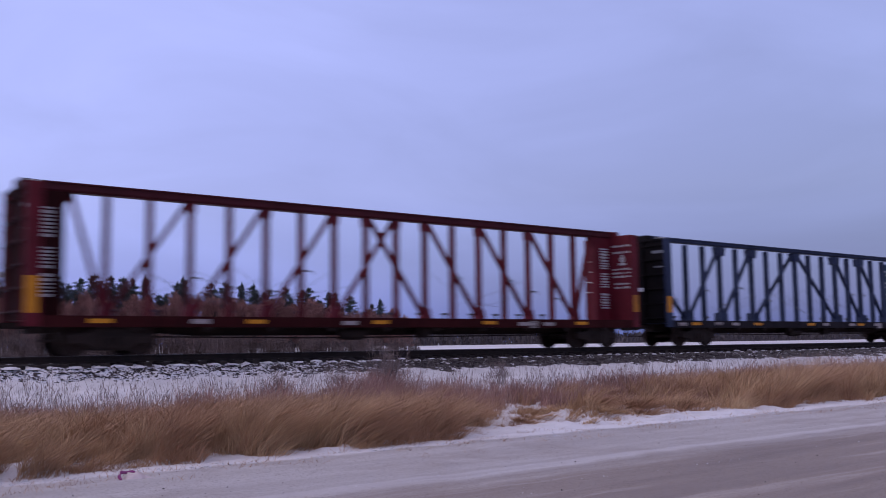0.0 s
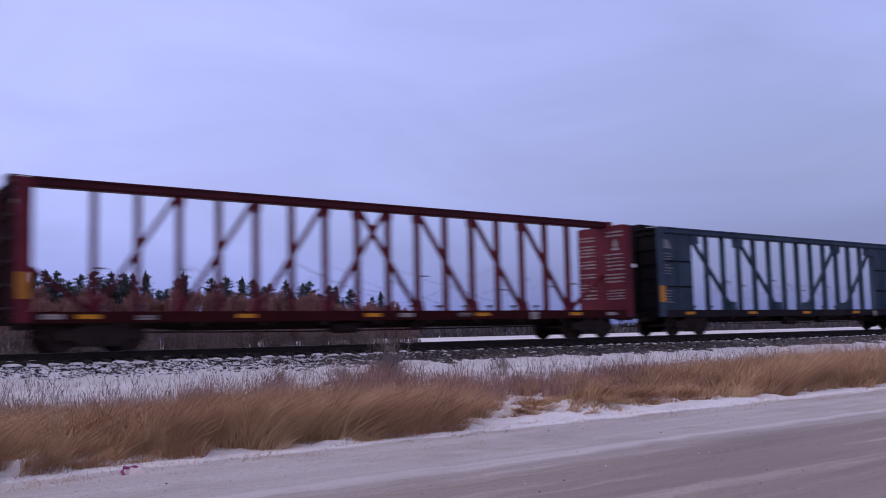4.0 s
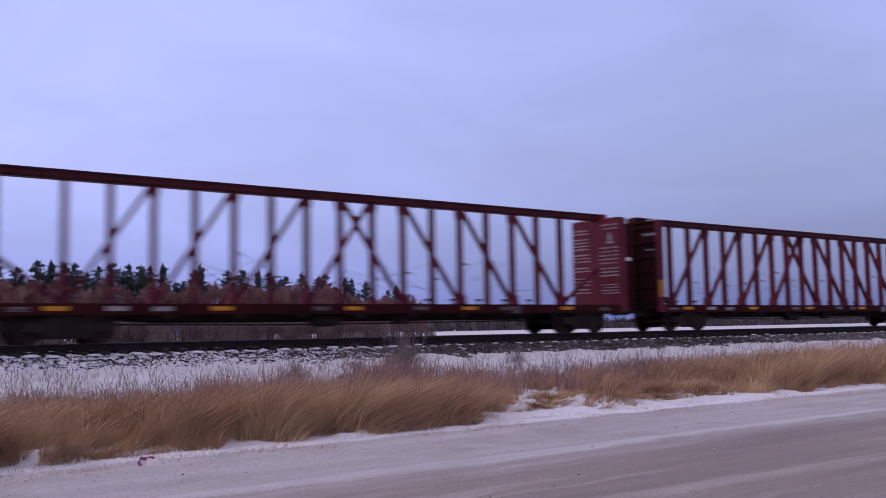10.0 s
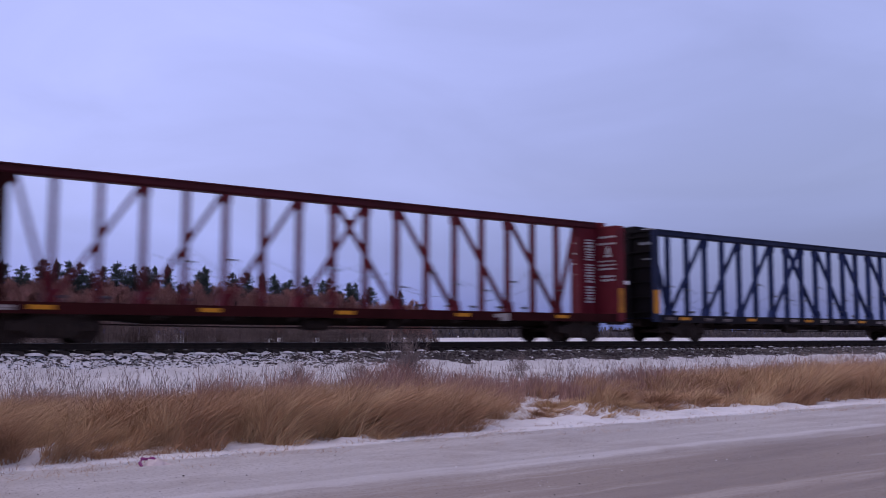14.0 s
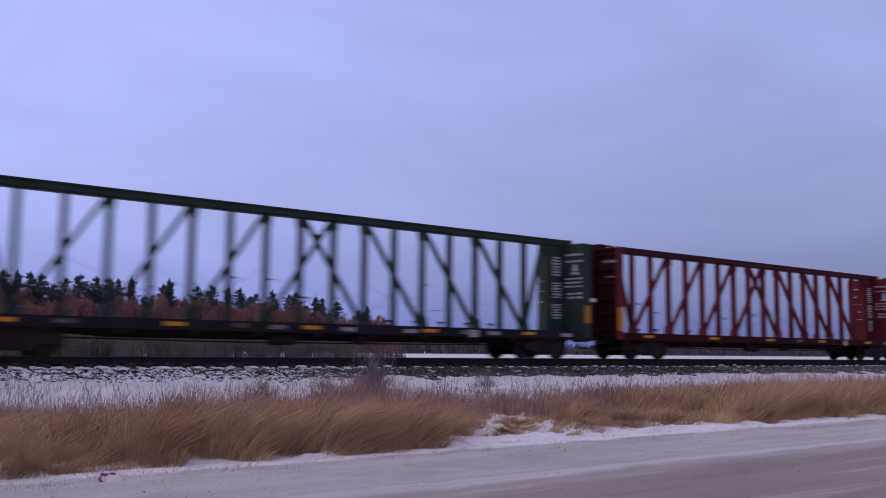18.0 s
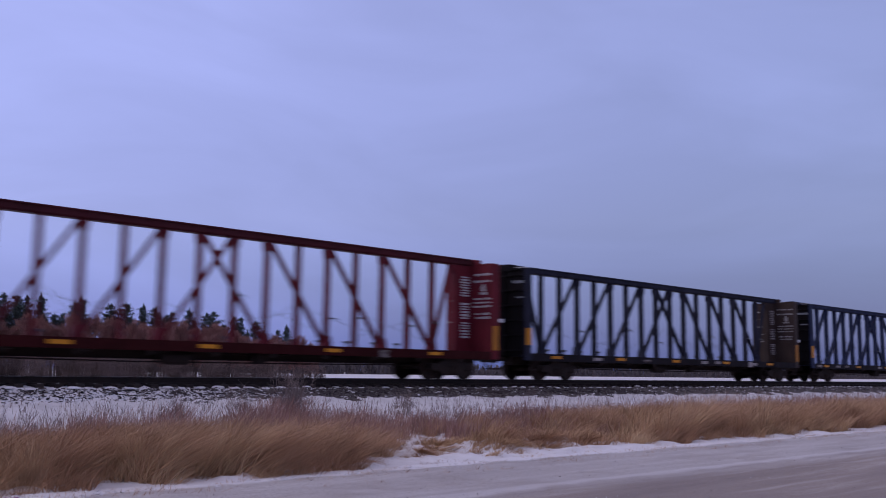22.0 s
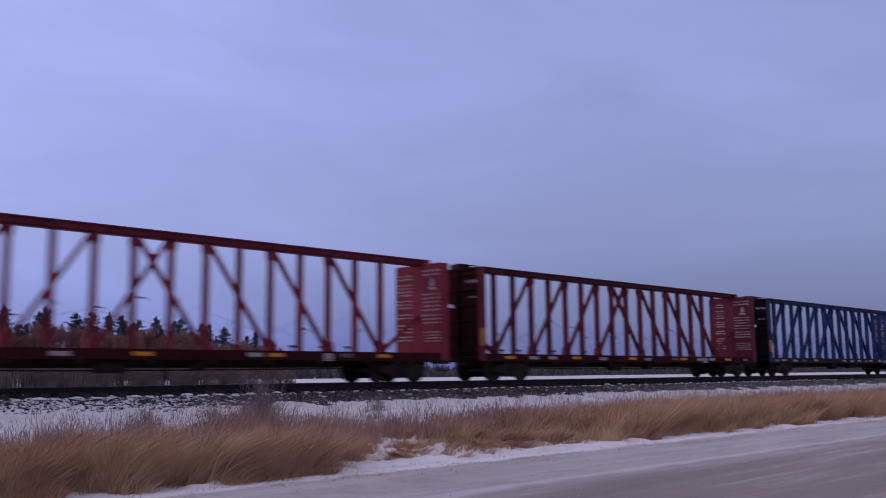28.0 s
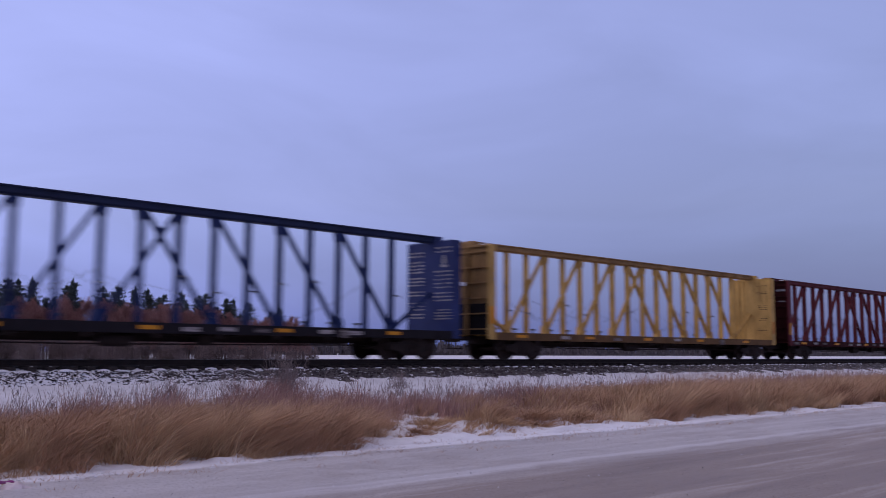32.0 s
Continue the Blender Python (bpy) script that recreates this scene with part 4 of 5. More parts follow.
    if base == "A":
        # the crossing of the middle braces
        def cross(bm):
            z = 3.72
            prism(bm, [(-0.05, z - 0.2), (0.05, z - 0.2), (0.10, z), (0.05, z + 0.2), (-0.05, z + 0.2), (-0.10, z)], -0.095, 0.095)
        part("middle_cross", shared("middle_cross", paint, cross), None, car)
    # panels beside the end walls
    if style in ("A1", "C"):
        reach = 1.25 if style == "A1" else 3.60
        for s in (-1, 1):
            hue = (inner if s > 0 else outer) if style == "A1" else paint

            def panel(bm, s=s):
                a, b = s * (HALF - 0.4), s * (HALF - reach)
                if style == "A1":
                    prism(bm, [(a, DECK_Z), (b, DECK_Z), (b, 4.02), (b + s * -0.22, top - 0.05), (b + s * -0.22, top + 0.05), (a, top + 0.05)], -0.12, 0.12)
                else:
                    prism(bm, [(a, DECK_Z), (b, DECK_Z), (b, top), (a, top)], -0.12, 0.12)
            p = part("end_panel", shared("end_panel:%s%d" % (style, s), hue, panel), None, car)
            if style == "C":
                a, b = s * (HALF - 0.4), s * (HALF - reach)
                # near-black bars stand in for shadow in the panel's recessed lines
                for z in (2.05, 3.15):
                    bm = bmesh.new()
                    box(bm, min(a, b), max(a, b), -0.15, 0.15, z, z + 0.06)
                    part("batten", finish(bm), M["shade_black"], p)
                for k in range(4):
                    bm = bmesh.new()
                    x = b + (a - b) * k / 3.4
                    box(bm, x - 0.03, x + 0.03, -0.14, 0.14, DECK_Z, top)
                    part("stiffener", finish(bm), paint, p)
                bm = bmesh.new()
                box(bm, min(b, b - s * 0.55), max(b, b - s * 0.55), -0.16, 0.16, top - 0.36, top)
                part("corner_plate", finish(bm), paint, p)
            bm = bmesh.new()
            if style == "A1":
                # a name painted upright, letter over letter
                z = 3.95
                x0, x1 = sorted((s * (HALF - reach + 0.30), s * (HALF - reach + 0.72)))
                while z > 1.55:
                    h = g.choice((0.05, 0.06, 0.08))
                    if abs(z - 3.08) > 0.09 and abs(z - 2.27) > 0.08:
                        box(bm, x0 + g.uniform(0, 0.05), x1, -0.135, -0.122, z - h, z)
                    z -= h + 0.045
            else:
                x0, x1 = sorted((s * (HALF - 2.25), s * (HALF - 1.30)))
                prism(bm, [(x0 + 0.45, 3.72), (x0 + 0.95, 3.72), (x0 + 0.75, 4.02), (x0 + 0.65, 4.10), (x0 + 0.35, 4.12)], -0.150, -0.142)
                for z0, n in ((3.52, 3), (3.02, 4), (1.92, 5)):
                    for r in word_rows(g, x0, x1, z0, 0.05, n, 0.12):
                        box(bm, r[0], r[1], -0.150, -0.142, r[2], r[3])
            tagged(part("lettering", finish(bm), M["dim"] if hue == M["brown"] else M["white"] if style == "A1" else M["faded"], p, "blurred painted name and notices"), kind="stuff")
    for s in (-1, 1):
        wall_style = style if style != "C" else ("B" if s > 0 else "plain")
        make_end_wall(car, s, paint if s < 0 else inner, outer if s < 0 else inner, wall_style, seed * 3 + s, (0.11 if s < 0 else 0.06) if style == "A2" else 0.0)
        make_coupler(car, s)

    # load cables: thin lines that cross between the posts, some slack
    for i in range(14):
        k = g.randrange(len(xs) - 3)
        a, b = sorted(xs)[k] + 0.05, sorted(xs)[k + g.choice((2, 2, 3))] - 0.05
        za, zb = (g.uniform(2.1, 2.7), g.uniform(1.25, 1.7))[::1 if i % 2 else -1]
        sag = g.choice((0.02, 0.05, 0.12, 0.25))
        y = -0.24 if i % 3 else 0.24
        bm = bmesh.new()
        tube(bm, [(a + (b - a) * q / 6, y, za + (zb - za) * q / 6 - sag * 4 * (q / 6) * (1 - q / 6)) for q in range(7)], 0.0065, 4)
        part("load_cable", finish(bm), M["cable"], car)

    def hook(bm):
        box(bm, -0.09, 0.09, -0.025, 0.025, -0.025, 0.025, 0.008)
        tube(bm, [(0.1, 0, 0.02), (0.2, 0, -0.02), (0.26, 0, -0.1)], 0.015, 5)
    for x in xs:
        if g.random() < 0.6:
            part("cable_hook", shared("cable_hook", M["cable"], hook), None, car, at=(x + g.uniform(-0.12, 0.16), -0.2, g.uniform(1.8, 2.6)))

    def anchor(bm):
        box(bm, -0.03, 0.03, SIDE - 0.08, SIDE - 0.04, DECK_Z - 0.02, DECK_Z + 0.20)
        box(bm, -0.13, 0.13, SIDE - 0.10, SIDE - 0.02, DECK_Z + 0.20, DECK_Z + 0.28, 0.012)
    for x in sorted(xs)[1:]:
        part("strap_anchor", shared("strap_anchor", M["cable"], anchor), None, car, at=(x - 0.6 + g.uniform(-0.05, 0.05), 0, 0))

    def winch(bm):
        box(bm, -0.07, 0.07, -SIDE + 0.0, -SIDE + 0.12, 0.62, 0.744, 0.015)
    for i in range(10):
        part("winch", shared("winch", M["under"], winch), None, car, at=((i - 4.5) * 2.0 + 0.4, 0, 0))

    rolling = []
    for s in (-1, 1):
        rolling += make_truck(car, s * (HALF - 2.25))
    return car, rolling


# (paint, style, leading wall, trailing wall, label, shift along the train in metres)
CONSIST = [
    ("red", "A1", "shade_red", None, "brown-red centerbeam flatcar with white lettered end panels, empty", 0.03),
    ("dusk", "B", "shade_black", "slate", "dark centerbeam flatcar with slate-blue end wall and peaked brace, empty", 0.20),
    ("brick", "A2", "shade_red", None, "faded brick-red centerbeam flatcar with open truss ends, empty", 0.22),
    ("steel", "C", "shade_black", "teal", "grey-blue centerbeam flatcar with wide solid end panels, empty", 0.27),
    ("red", "A1", "shade_red", None, "brown-red centerbeam flatcar with white lettered end panels, empty", 0.06),
    ("brick", "A2", "shade_red", None, "faded brick-red centerbeam flatcar with open truss ends, empty", -0.03),
    ("brick", "A2", "shade_red", None, "weathered brick-red centerbeam flatcar with many painted notices, empty", 0.08),
    ("red", "A1", "shade_red", None, "brown-red centerbeam flatcar with upright lettering at its ends, empty", 0.09),
    ("navy", "A1", "shade_black", "ink", "dark navy centerbeam flatcar with white lettered end panels, empty", 0.20),
    ("green", "A1", "shade_black", None, "dark green centerbeam flatcar with white lettered end panels, empty", 0.20),
    ("red", "A1", "shade_red", None, "brown-red centerbeam flatcar with white lettered end panels, empty", 0.20),
    ("red", "A1", "shade_red", None, "brown-red centerbeam flatcar with white lettered end panels, empty", 0.15),
    ("black", "A1", "shade_black", "brown", "weathered black centerbeam flatcar with rusty brown end walls, empty", 0.15),
    ("ink", "A1", "shade_black", "gunmetal", "blue-black centerbeam flatcar with white lettered end panels, empty", 0.20),
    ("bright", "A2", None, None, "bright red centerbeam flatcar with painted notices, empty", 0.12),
    ("brick", "A2", "shade_red", None, "brick-red centerbeam flatcar with many painted notices, empty", 0.12),
    ("navy", "A2", "shade_black", "blue", "navy centerbeam flatcar with a royal blue end wall, empty", 0.10),
    ("yellow", "plain", "shade_yellow", None, "mustard-yellow centerbeam flatcar with stained posts, empty", 0.06),
    ("maroon", "A2", "shade_red", None, "dark maroon centerbeam flatcar with open truss ends, empty", 0.06),
]
SPACING = 24.4
# how far the train lags behind its mean speed, in seconds and metres
LAG = [(0.0, 0.0), (7.5, 0.0), (15.2, 0.0), (17.4, 0.30), (21.5, 0.30), (24.0, 0.14), (27.0, 0.10), (CLIP, 0.10)]
FIRST_X = 17.11
TRAIN = []
for k, (paint, style, outer, inner, label, shift) in enumerate(CONSIST):
    car, rolling = make_centerbeam(paint, style, label, outer, inner, seed=11 + k)
    start = FIRST_X + SPACING * k + shift
    car.matrix_basis = pose(start, TRACK_Y, RAIL_TOP)
    TRAIN.append((car, rolling, start))


def motions():
    """The train rolls by from right to left at a nearly steady speed, wheels turning."""
    radius = 0.42
    last = frame(CLIP) - 1
    for car, rolling, start in TRAIN:
        walk(car, [(t, pose(start - SPEED * t + lag, TRACK_Y, RAIL_TOP)) for t, lag in LAG])
        seen_from, seen_to = (start - 110) / SPEED, (start + 25) / SPEED
        first = max(0, int(seen_from * FPS))
        final = min(last, int(seen_to * FPS))
        for wheelset, k in rolling:
            rows = []
            for i in sorted({0, *range(first, final + 1), last}):
                turn = -math.degrees(SPEED * (min(max(i, first), final) - first) / FPS / radius)
                rows.append((i / FPS, pose(k, 0, 0.42, 0, turn, 0)))
            walk(wheelset, rows)


# ---- grass, weeds and trees ----
def blades(name, roots, heights, lean, widths, material, segs=3, curl=0.35, seed=1):
    """Thin tapered strips that bend over with height. lean: the horizontal way of each tip, as a share of its height."""
    g = np.random.default_rng(seed)
    n = len(roots)
    turn = g.uniform(0, math.pi, n)
    wx, wy = np.cos(turn) * widths / 2, np.sin(turn) * widths / 2
    rows = []
    for k in range(segs + 1):
        t = k / segs
        bend = (1 - curl) * t + curl * t * t * 1.6
        c = roots + np.stack([lean[:, 0] * heights * bend, lean[:, 1] * heights * bend, heights * t * (1 - 0.12 * t)], -1)
        if k < segs:
            w = 1 - 0.55 * t
            off = np.stack([wx * w, wy * w, 0 * wx], -1)
            rows += [c - off, c + off]
        else:
            rows.append(c)
    V = np.stack(rows, 1)
    per = 2 * segs + 1
    faces = []
    sizes = []
    for k in range(segs - 1):
        faces += [2 * k, 2 * k + 1, 2 * k + 3, 2 * k + 2]
        sizes.append(4)
    faces += [2 * segs - 2, 2 * segs - 1, 2 * segs]
    sizes.append(3)
    F = (np.array(faces)[None] + per * np.arange(n)[:, None]).ravel()
    return new(name, quick_mesh(name, V.reshape(-1, 3), F, np.tile(sizes, n), material))


def front_line(x):
    """Where the grass belt begins behind the snowy verge."""
    return np.interp(x, [-5, 2, 3.2, 4.2, 8.5, 10.2, 11.0, 12.6, 14.5, 16.5, 18.3, 20, 25, 60], [12.0, 12.0, 12.15, 12.25, 11.95, 12.2, 12.6, 12.8, 12.9, 12.95, 12.8, 12.6, 12.5, 12.5])


def sight_lane(x, y):
    """Over 0 in the grass-free strips of bare snow, laid along the camera's lines of sight."""
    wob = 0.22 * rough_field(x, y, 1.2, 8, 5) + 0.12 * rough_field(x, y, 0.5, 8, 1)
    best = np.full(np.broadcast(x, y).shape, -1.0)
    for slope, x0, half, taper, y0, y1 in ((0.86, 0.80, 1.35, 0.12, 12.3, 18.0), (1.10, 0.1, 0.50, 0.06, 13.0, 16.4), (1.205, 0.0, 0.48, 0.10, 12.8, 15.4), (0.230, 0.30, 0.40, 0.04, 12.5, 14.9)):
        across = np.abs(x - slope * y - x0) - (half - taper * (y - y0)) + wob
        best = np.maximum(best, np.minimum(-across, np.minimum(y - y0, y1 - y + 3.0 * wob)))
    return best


def back_height(x):
    return np.interp(x, [0, 3, 5, 9, 12, 15, 18, 22, 28, 36, 60], [0.34, 0.34, 0.38, 0.50, 0.75, 0.55, 0.42, 0.48, 0.58, 0.60, 0.60])


def grass_spots(g, n, y0, y1, tuft, spread):
    """Roots gathered in tufts, thinner with distance; out: the way from the tuft's middle."""
    tufts = max(1, n // tuft)
    u = g.uniform(0, 1, tufts)
    x = 1.0 + 95.0 * u ** 2.0
    y = g.uniform(y0, y1, tufts)
    x, y = np.repeat(x, tuft), np.repeat(y, tuft)
    way = np.repeat(g.normal(0, 1, (tufts, 2)), tuft, axis=0)
    h = np.repeat(np.clip(g.lognormal(0, 0.30, tufts), 0.45, 1.35), tuft)
    out = g.normal(0, 1, (len(x), 2))
    x = x + out[:, 0] * spread * (1 + x / 60)
    y = y + out[:, 1] * spread
    return x, y, way, h, out


# dry tussocks in the snow patch: place and height, in metres
TUSSOCKS = [(13.9, 14.95, 0.28), (14.25, 15.3, 0.34), (13.0, 14.0, 0.16), (14.3, 13.35, 0.16), (15.2, 14.2, 0.40), (15.6, 14.7, 0.46), (16.1, 15.3, 0.46),
            (14.9, 13.7, 0.26), (16.4, 14.1, 0.40), (17.1, 14.6, 0.45), (17.6, 13.8, 0.40), (15.9, 13.6, 0.20), (18.3, 14.2, 0.45), (12.2, 13.5, 0.10)]


def make_grass():
    g = np.random.default_rng(12)
    # tall tan grass in fanned tussocks that bend over with the wind
    x, y, way, h, out = grass_spots(g, 280000, 12.1, 18.8, 150, 0.14)
    edge = front_line(x) + 0.22 * rough_field(x, 0 * x, 1.9, 6, 2)
    lane = sight_lane(x, y)
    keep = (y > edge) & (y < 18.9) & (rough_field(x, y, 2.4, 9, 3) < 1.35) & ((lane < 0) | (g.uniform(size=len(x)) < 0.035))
    x, y, way, h, out, edge, lane = x[keep], y[keep], way[keep], h[keep], out[keep], edge[keep], lane[keep]
    n = len(x)
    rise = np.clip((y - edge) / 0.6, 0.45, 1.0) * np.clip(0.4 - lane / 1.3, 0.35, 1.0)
    heights = 0.82 * rise * h * g.uniform(0.5, 1.1, n) * np.interp(x, [0, 10, 13, 16, 20, 40], [1.0, 1.0, 0.70, 0.75, 1.12, 1.12]) * np.interp(y, [13.0, 18.5], [1.0, 0.55]) * np.interp(x, [17, 21], [1.0, 1.15])
    # hollows between the clumps
    heights = heights * np.clip(1.0 - 0.75 * np.clip(rough_field(x, y, 1.3, 9, 4) - 0.15, 0, 1), 0.3, 1)
    gust = rough_field(x, y, 4.0, 7, 1)
    lean = np.stack([0.50 + 0.26 * gust + 0.34 * way[:, 0] + 0.26 * out[:, 0] + g.normal(0, 0.36, n), -0.18 + 0.22 * way[:, 1] + 0.24 * out[:, 1] + g.normal(0, 0.30, n)], -1)
    roots = np.stack([x, y, ground_z(x, y) - 0.02], -1)
    tagged(blades("tall_grass", roots, heights, lean, g.uniform(0.006, 0.012, n) * (1 + x / 40), M["grass"], segs=3, curl=0.6, seed=2), "belt of tall dry tan grass bent over in the ditch", "grass", kind="stuff")
    # low mounds of flattened grass in the snow patch
    foot = np.array(TUSSOCKS)
    i = g.integers(0, len(foot), 15000)
    a, r = g.uniform(0, 6.28, len(i)), np.abs(g.normal(0, 0.30, len(i)))
    x, y = foot[i, 0] + 1.5 * r * np.cos(a), foot[i, 1] + r * np.sin(a)
    roots = np.stack([x, y, ground_z(x, y) - 0.02], -1)
    lean = np.stack([1.1 * np.cos(a) + 0.5 + g.normal(0, 0.3, len(i)), 0.8 * np.sin(a) - 0.3 + g.normal(0, 0.3, len(i))], -1)
    tagged(blades("tussock_grass", roots, 0.72 * foot[i, 2] * np.exp(-(r / 0.4) ** 2) * g.uniform(0.5, 1.1, len(i)) + 0.05, lean, g.uniform(0.005, 0.011, len(i)), M["grass"], segs=4, curl=0.8, seed=6), "flattened dry tussocks lying in the snow patch", "grass", kind="stuff")
    # russet weeds along the back of the belt
    x, y, way, h, out = grass_spots(g, 90000, 15.6, 20.2, 30, 0.22)
    keep = y < 20.3 + 0.8 * rough_field(x, 0 * x, 3.0, 6, 5) + np.interp(x, [0, 8, 12, 20, 30], [-0.6, -0.2, 0.6, 0.2, 0.8])
    keep &= sight_lane(x, y) < 0
    x, y, way, h = x[keep], y[keep], way[keep], h[keep]
    n = len(x)
    heights = back_height(x) * h * g.uniform(0.5, 1.1, n)
    lean = np.stack([0.18 * way[:, 0] + 0.12 + g.normal(0, 0.18, n), 0.1 * way[:, 1] + g.normal(0, 0.15, n)], -1)
    roots = np.stack([x, y, ground_z(x, y) - 0.02], -1)
    tagged(blades("russet_weeds", roots, heights, lean, g.uniform(0.006, 0.014, n) * (1 + x / 40), M["weed"], curl=0.1, seed=3), "dense russet-brown weeds behind the tan grass", "weeds", kind="stuff")
    # single stalks that stand in the snow below the ballast, some with seed heads
    k = 5200
    x = np.repeat(1 + 70 * g.uniform(0, 1, k) ** 1.6, 4)
    y = np.repeat(19.2 + np.abs(g.normal(0, 1.6, k)), 4)
    n = 4 * k
    x, y = x + g.normal(0, 0.07, n), y + g.normal(0, 0.05, n)
    keep = y < 23.1
    x, y = x[keep], y[keep]
    n = len(x)
    roots = np.stack([x, y, ground_z(x, y) - 0.02], -1)
    lean = g.normal(0, 0.24, (n, 2))
    tall = 0.10 + 0.46 * g.uniform(0, 1, n) ** 1.9
    tagged(blades("snow_stalks", roots, tall, lean, g.uniform(0.004, 0.009, n) * (1 + x / 50), M["stalk"], curl=0.1, seed=4), "scattered dry stalks standing in the snow", "stalks", kind="stuff")
    head = tall > 0.33
    up = np.stack([lean[:, 0] * tall * 0.62, lean[:, 1] * tall * 0.62, tall * 0.58], -1)
    tagged(blades("seed_heads", (roots + up)[head], g.uniform(0.06, 0.15, head.sum()), lean[head] + g.normal(0, 0.3, (head.sum(), 2)), g.uniform(0.009, 0.019, head.sum()), M["stalk"], segs=2, curl=0.2, seed=7), "dry brown seed heads on stalks in the snow", "seed heads", kind="stuff")
    # low stubble on the verge
    foot = np.stack([2 + 40 * g.uniform(0, 1, 190) ** 1.3, 11.55 + g.normal(0, 0.38, 190)], -1)
    i = g.integers(0, len(foot), 2600)
    n = len(i)
    x, y = foot[i, 0] + g.normal(0, 0.14, n) * (1 + foot[i, 0] / 20), foot[i, 1] + g.normal(0, 0.05, n)
    roots = np.stack([x, y, np.where(y < 12.3, np.maximum(ground_z(x, y), road_z(x, y)), ground_z(x, y)) - 0.01], -1)
    lean = g.normal(0, 0.9, (n, 2))
    tagged(blades("verge_stubble", roots, g.uniform(0.02, 0.09, n), lean, g.uniform(0.005, 0.010, n), M["grass"], curl=0.2, seed=5), "short dead stubble poking through the snowy verge", "stubble", kind="stuff")


make_grass()


def make_twig_bush(name, x, y, height, spread, count, material, seed, label):
    """A leafless bush: many thin branching stems from one foot."""
    g = np.random.default_rng(seed)
    bush = tagged(new(name), label, "bush")
    bush.location = (x, y, float(ground_z(np.array([x]), np.array([y]))[0]) - 0.02)
    bm = bmesh.new()
    for i in range(count):
        a, r = g.uniform(0, 6.28), g.uniform(0, spread)
        h = height * (0.3 + 0.7 * g.uniform(0, 1) ** 1.7)
        foot = Vector((0.6 * r * math.cos(a), 0.6 * r * math.sin(a), 0))
        tip = Vector((r * math.cos(a), r * math.sin(a), h))
        mid = foot.lerp(tip, 0.5) + Vector((g.normal(0, 0.08), g.normal(0, 0.08), 0.05))
        tube(bm, [foot, mid, tip], [0.0045, 0.003, 0.0015], 3)
        for k in range(9):
            s = mid.lerp(tip, g.uniform(-0.2, 0.8))
            e = s + Vector((g.normal(0, 0.10), g.normal(0, 0.10), g.uniform(0.06, 0.24)))
            tube(bm, [s, e], [0.003, 0.0015], 3)
    part("crown", finish(bm), material, bush)
    return bush


make_twig_bush("bare_bush", 14.15, 20.9, 1.42, 0.75, 130, M["stalk"], 8, "leafless grey-brown bush of upright stems beside the ballast")
make_twig_bush("bare_bush", 13.3, 20.2, 0.75, 1.5, 150, M["weed"], 12, "low spreading russet bush at the back of the grass")
make_twig_bush("bare_bush", 18.1, 20.9, 0.85, 0.35, 30, M["stalk"], 9, "small leafless bush in the snow beside the ballast")
make_twig_bush("bare_bush", 12.5, 20.9, 0.95, 0.30, 26, M["stalk"], 10, "thin leafless bush in the snow beside the ballast")
make_twig_bush("bare_bush", 10.6, 20.5, 0.6, 0.4, 30, M["stalk"], 13, "small leafless bush in the snow behind the grass")


def make_litter():
    """A crumpled pale wrapper with a magenta rim at the roadside."""
    g = np.random.default_rng(71)
    thing = tagged(new("crumpled_wrapper"), "crumpled pale wrapper with a magenta rim on the snowy roadside", "litter")
    thing.location = (3.94, 11.25, 0.02)
    xs, ys = np.linspace(-1, 1, 11), np.linspace(-1, 1, 7)
    X, Y = np.meshgrid(xs, ys, indexing="ij")
    Z = (1 - X ** 2) * (1 - Y ** 2) * 0.06 * (0.3 + 1.2 * g.uniform(0, 1, X.shape)) + 0.012
    V = np.stack([0.0 + X * 0.16 + g.normal(0, 0.012, X.shape), Y * 0.12 + g.normal(0, 0.012, X.shape), Z], -1).reshape(-1, 3)
    a = (np.arange(10)[:, None] * 7 + np.arange(6)[None, :]).ravel()
    F = np.stack([a, a + 7, a + 8, a + 1], -1)
    part("pale_fold", quick_mesh("pale_fold", V, F.ravel(), np.full(len(F), 4), M["paper"]), None, thing)
    bm = bmesh.new()
    tube(bm, [(-0.20, -0.10, 0.015), (-0.20, -0.02, 0.05), (-0.15, 0.06, 0.085), (-0.08, 0.08, 0.075), (-0.02, 0.05, 0.085), (0.05, 0.03, 0.06)], [0.016, 0.02, 0.022, 0.016, 0.02, 0.006], 5)
    part("magenta_rim", finish(bm), M["magenta"], thing, "torn magenta rim")


make_litter()


def road_spots(g, n):
    x, y = 2 + 32 * g.uniform(0, 1, n) ** 1.5, g.uniform(5, 11.9, n)
    return np.stack([x, y, road_z(x, y) + 0.003], -1)


tagged(chips("road_grit", 420, road_spots, 0.006, M["stone"], 14), "scattered grit and pebbles on the packed snow", "grit", kind="stuff")


def crumb_spots(g, n):
    x = 3 + 30 * g.uniform(0, 1, n) ** 1.3
    y = np.where(g.uniform(size=n) < 0.6, 8.85, 7.55) + g.normal(0, 0.10, n) + 0.06 * np.sin(x * 0.8)
    return np.stack([x, y, road_z(x, y) + 0.004], -1)


tagged(chips("snow_crumbs", 160, crumb_spots, 0.005, M["snow"], 15), "crumbs of snow thrown up beside the wheel tracks", "snow", kind="stuff")


def lump_spots(g, n):
    x = 1.5 + 40 * g.uniform(0, 1, n) ** 1.4
    y = 11.62 + 0.22 * rough_field(x, 0 * x, 1.7, 6, 3) + g.normal(0, 0.10, n)
    return np.stack([x, y, road_z(x, y) + 0.004], -1)


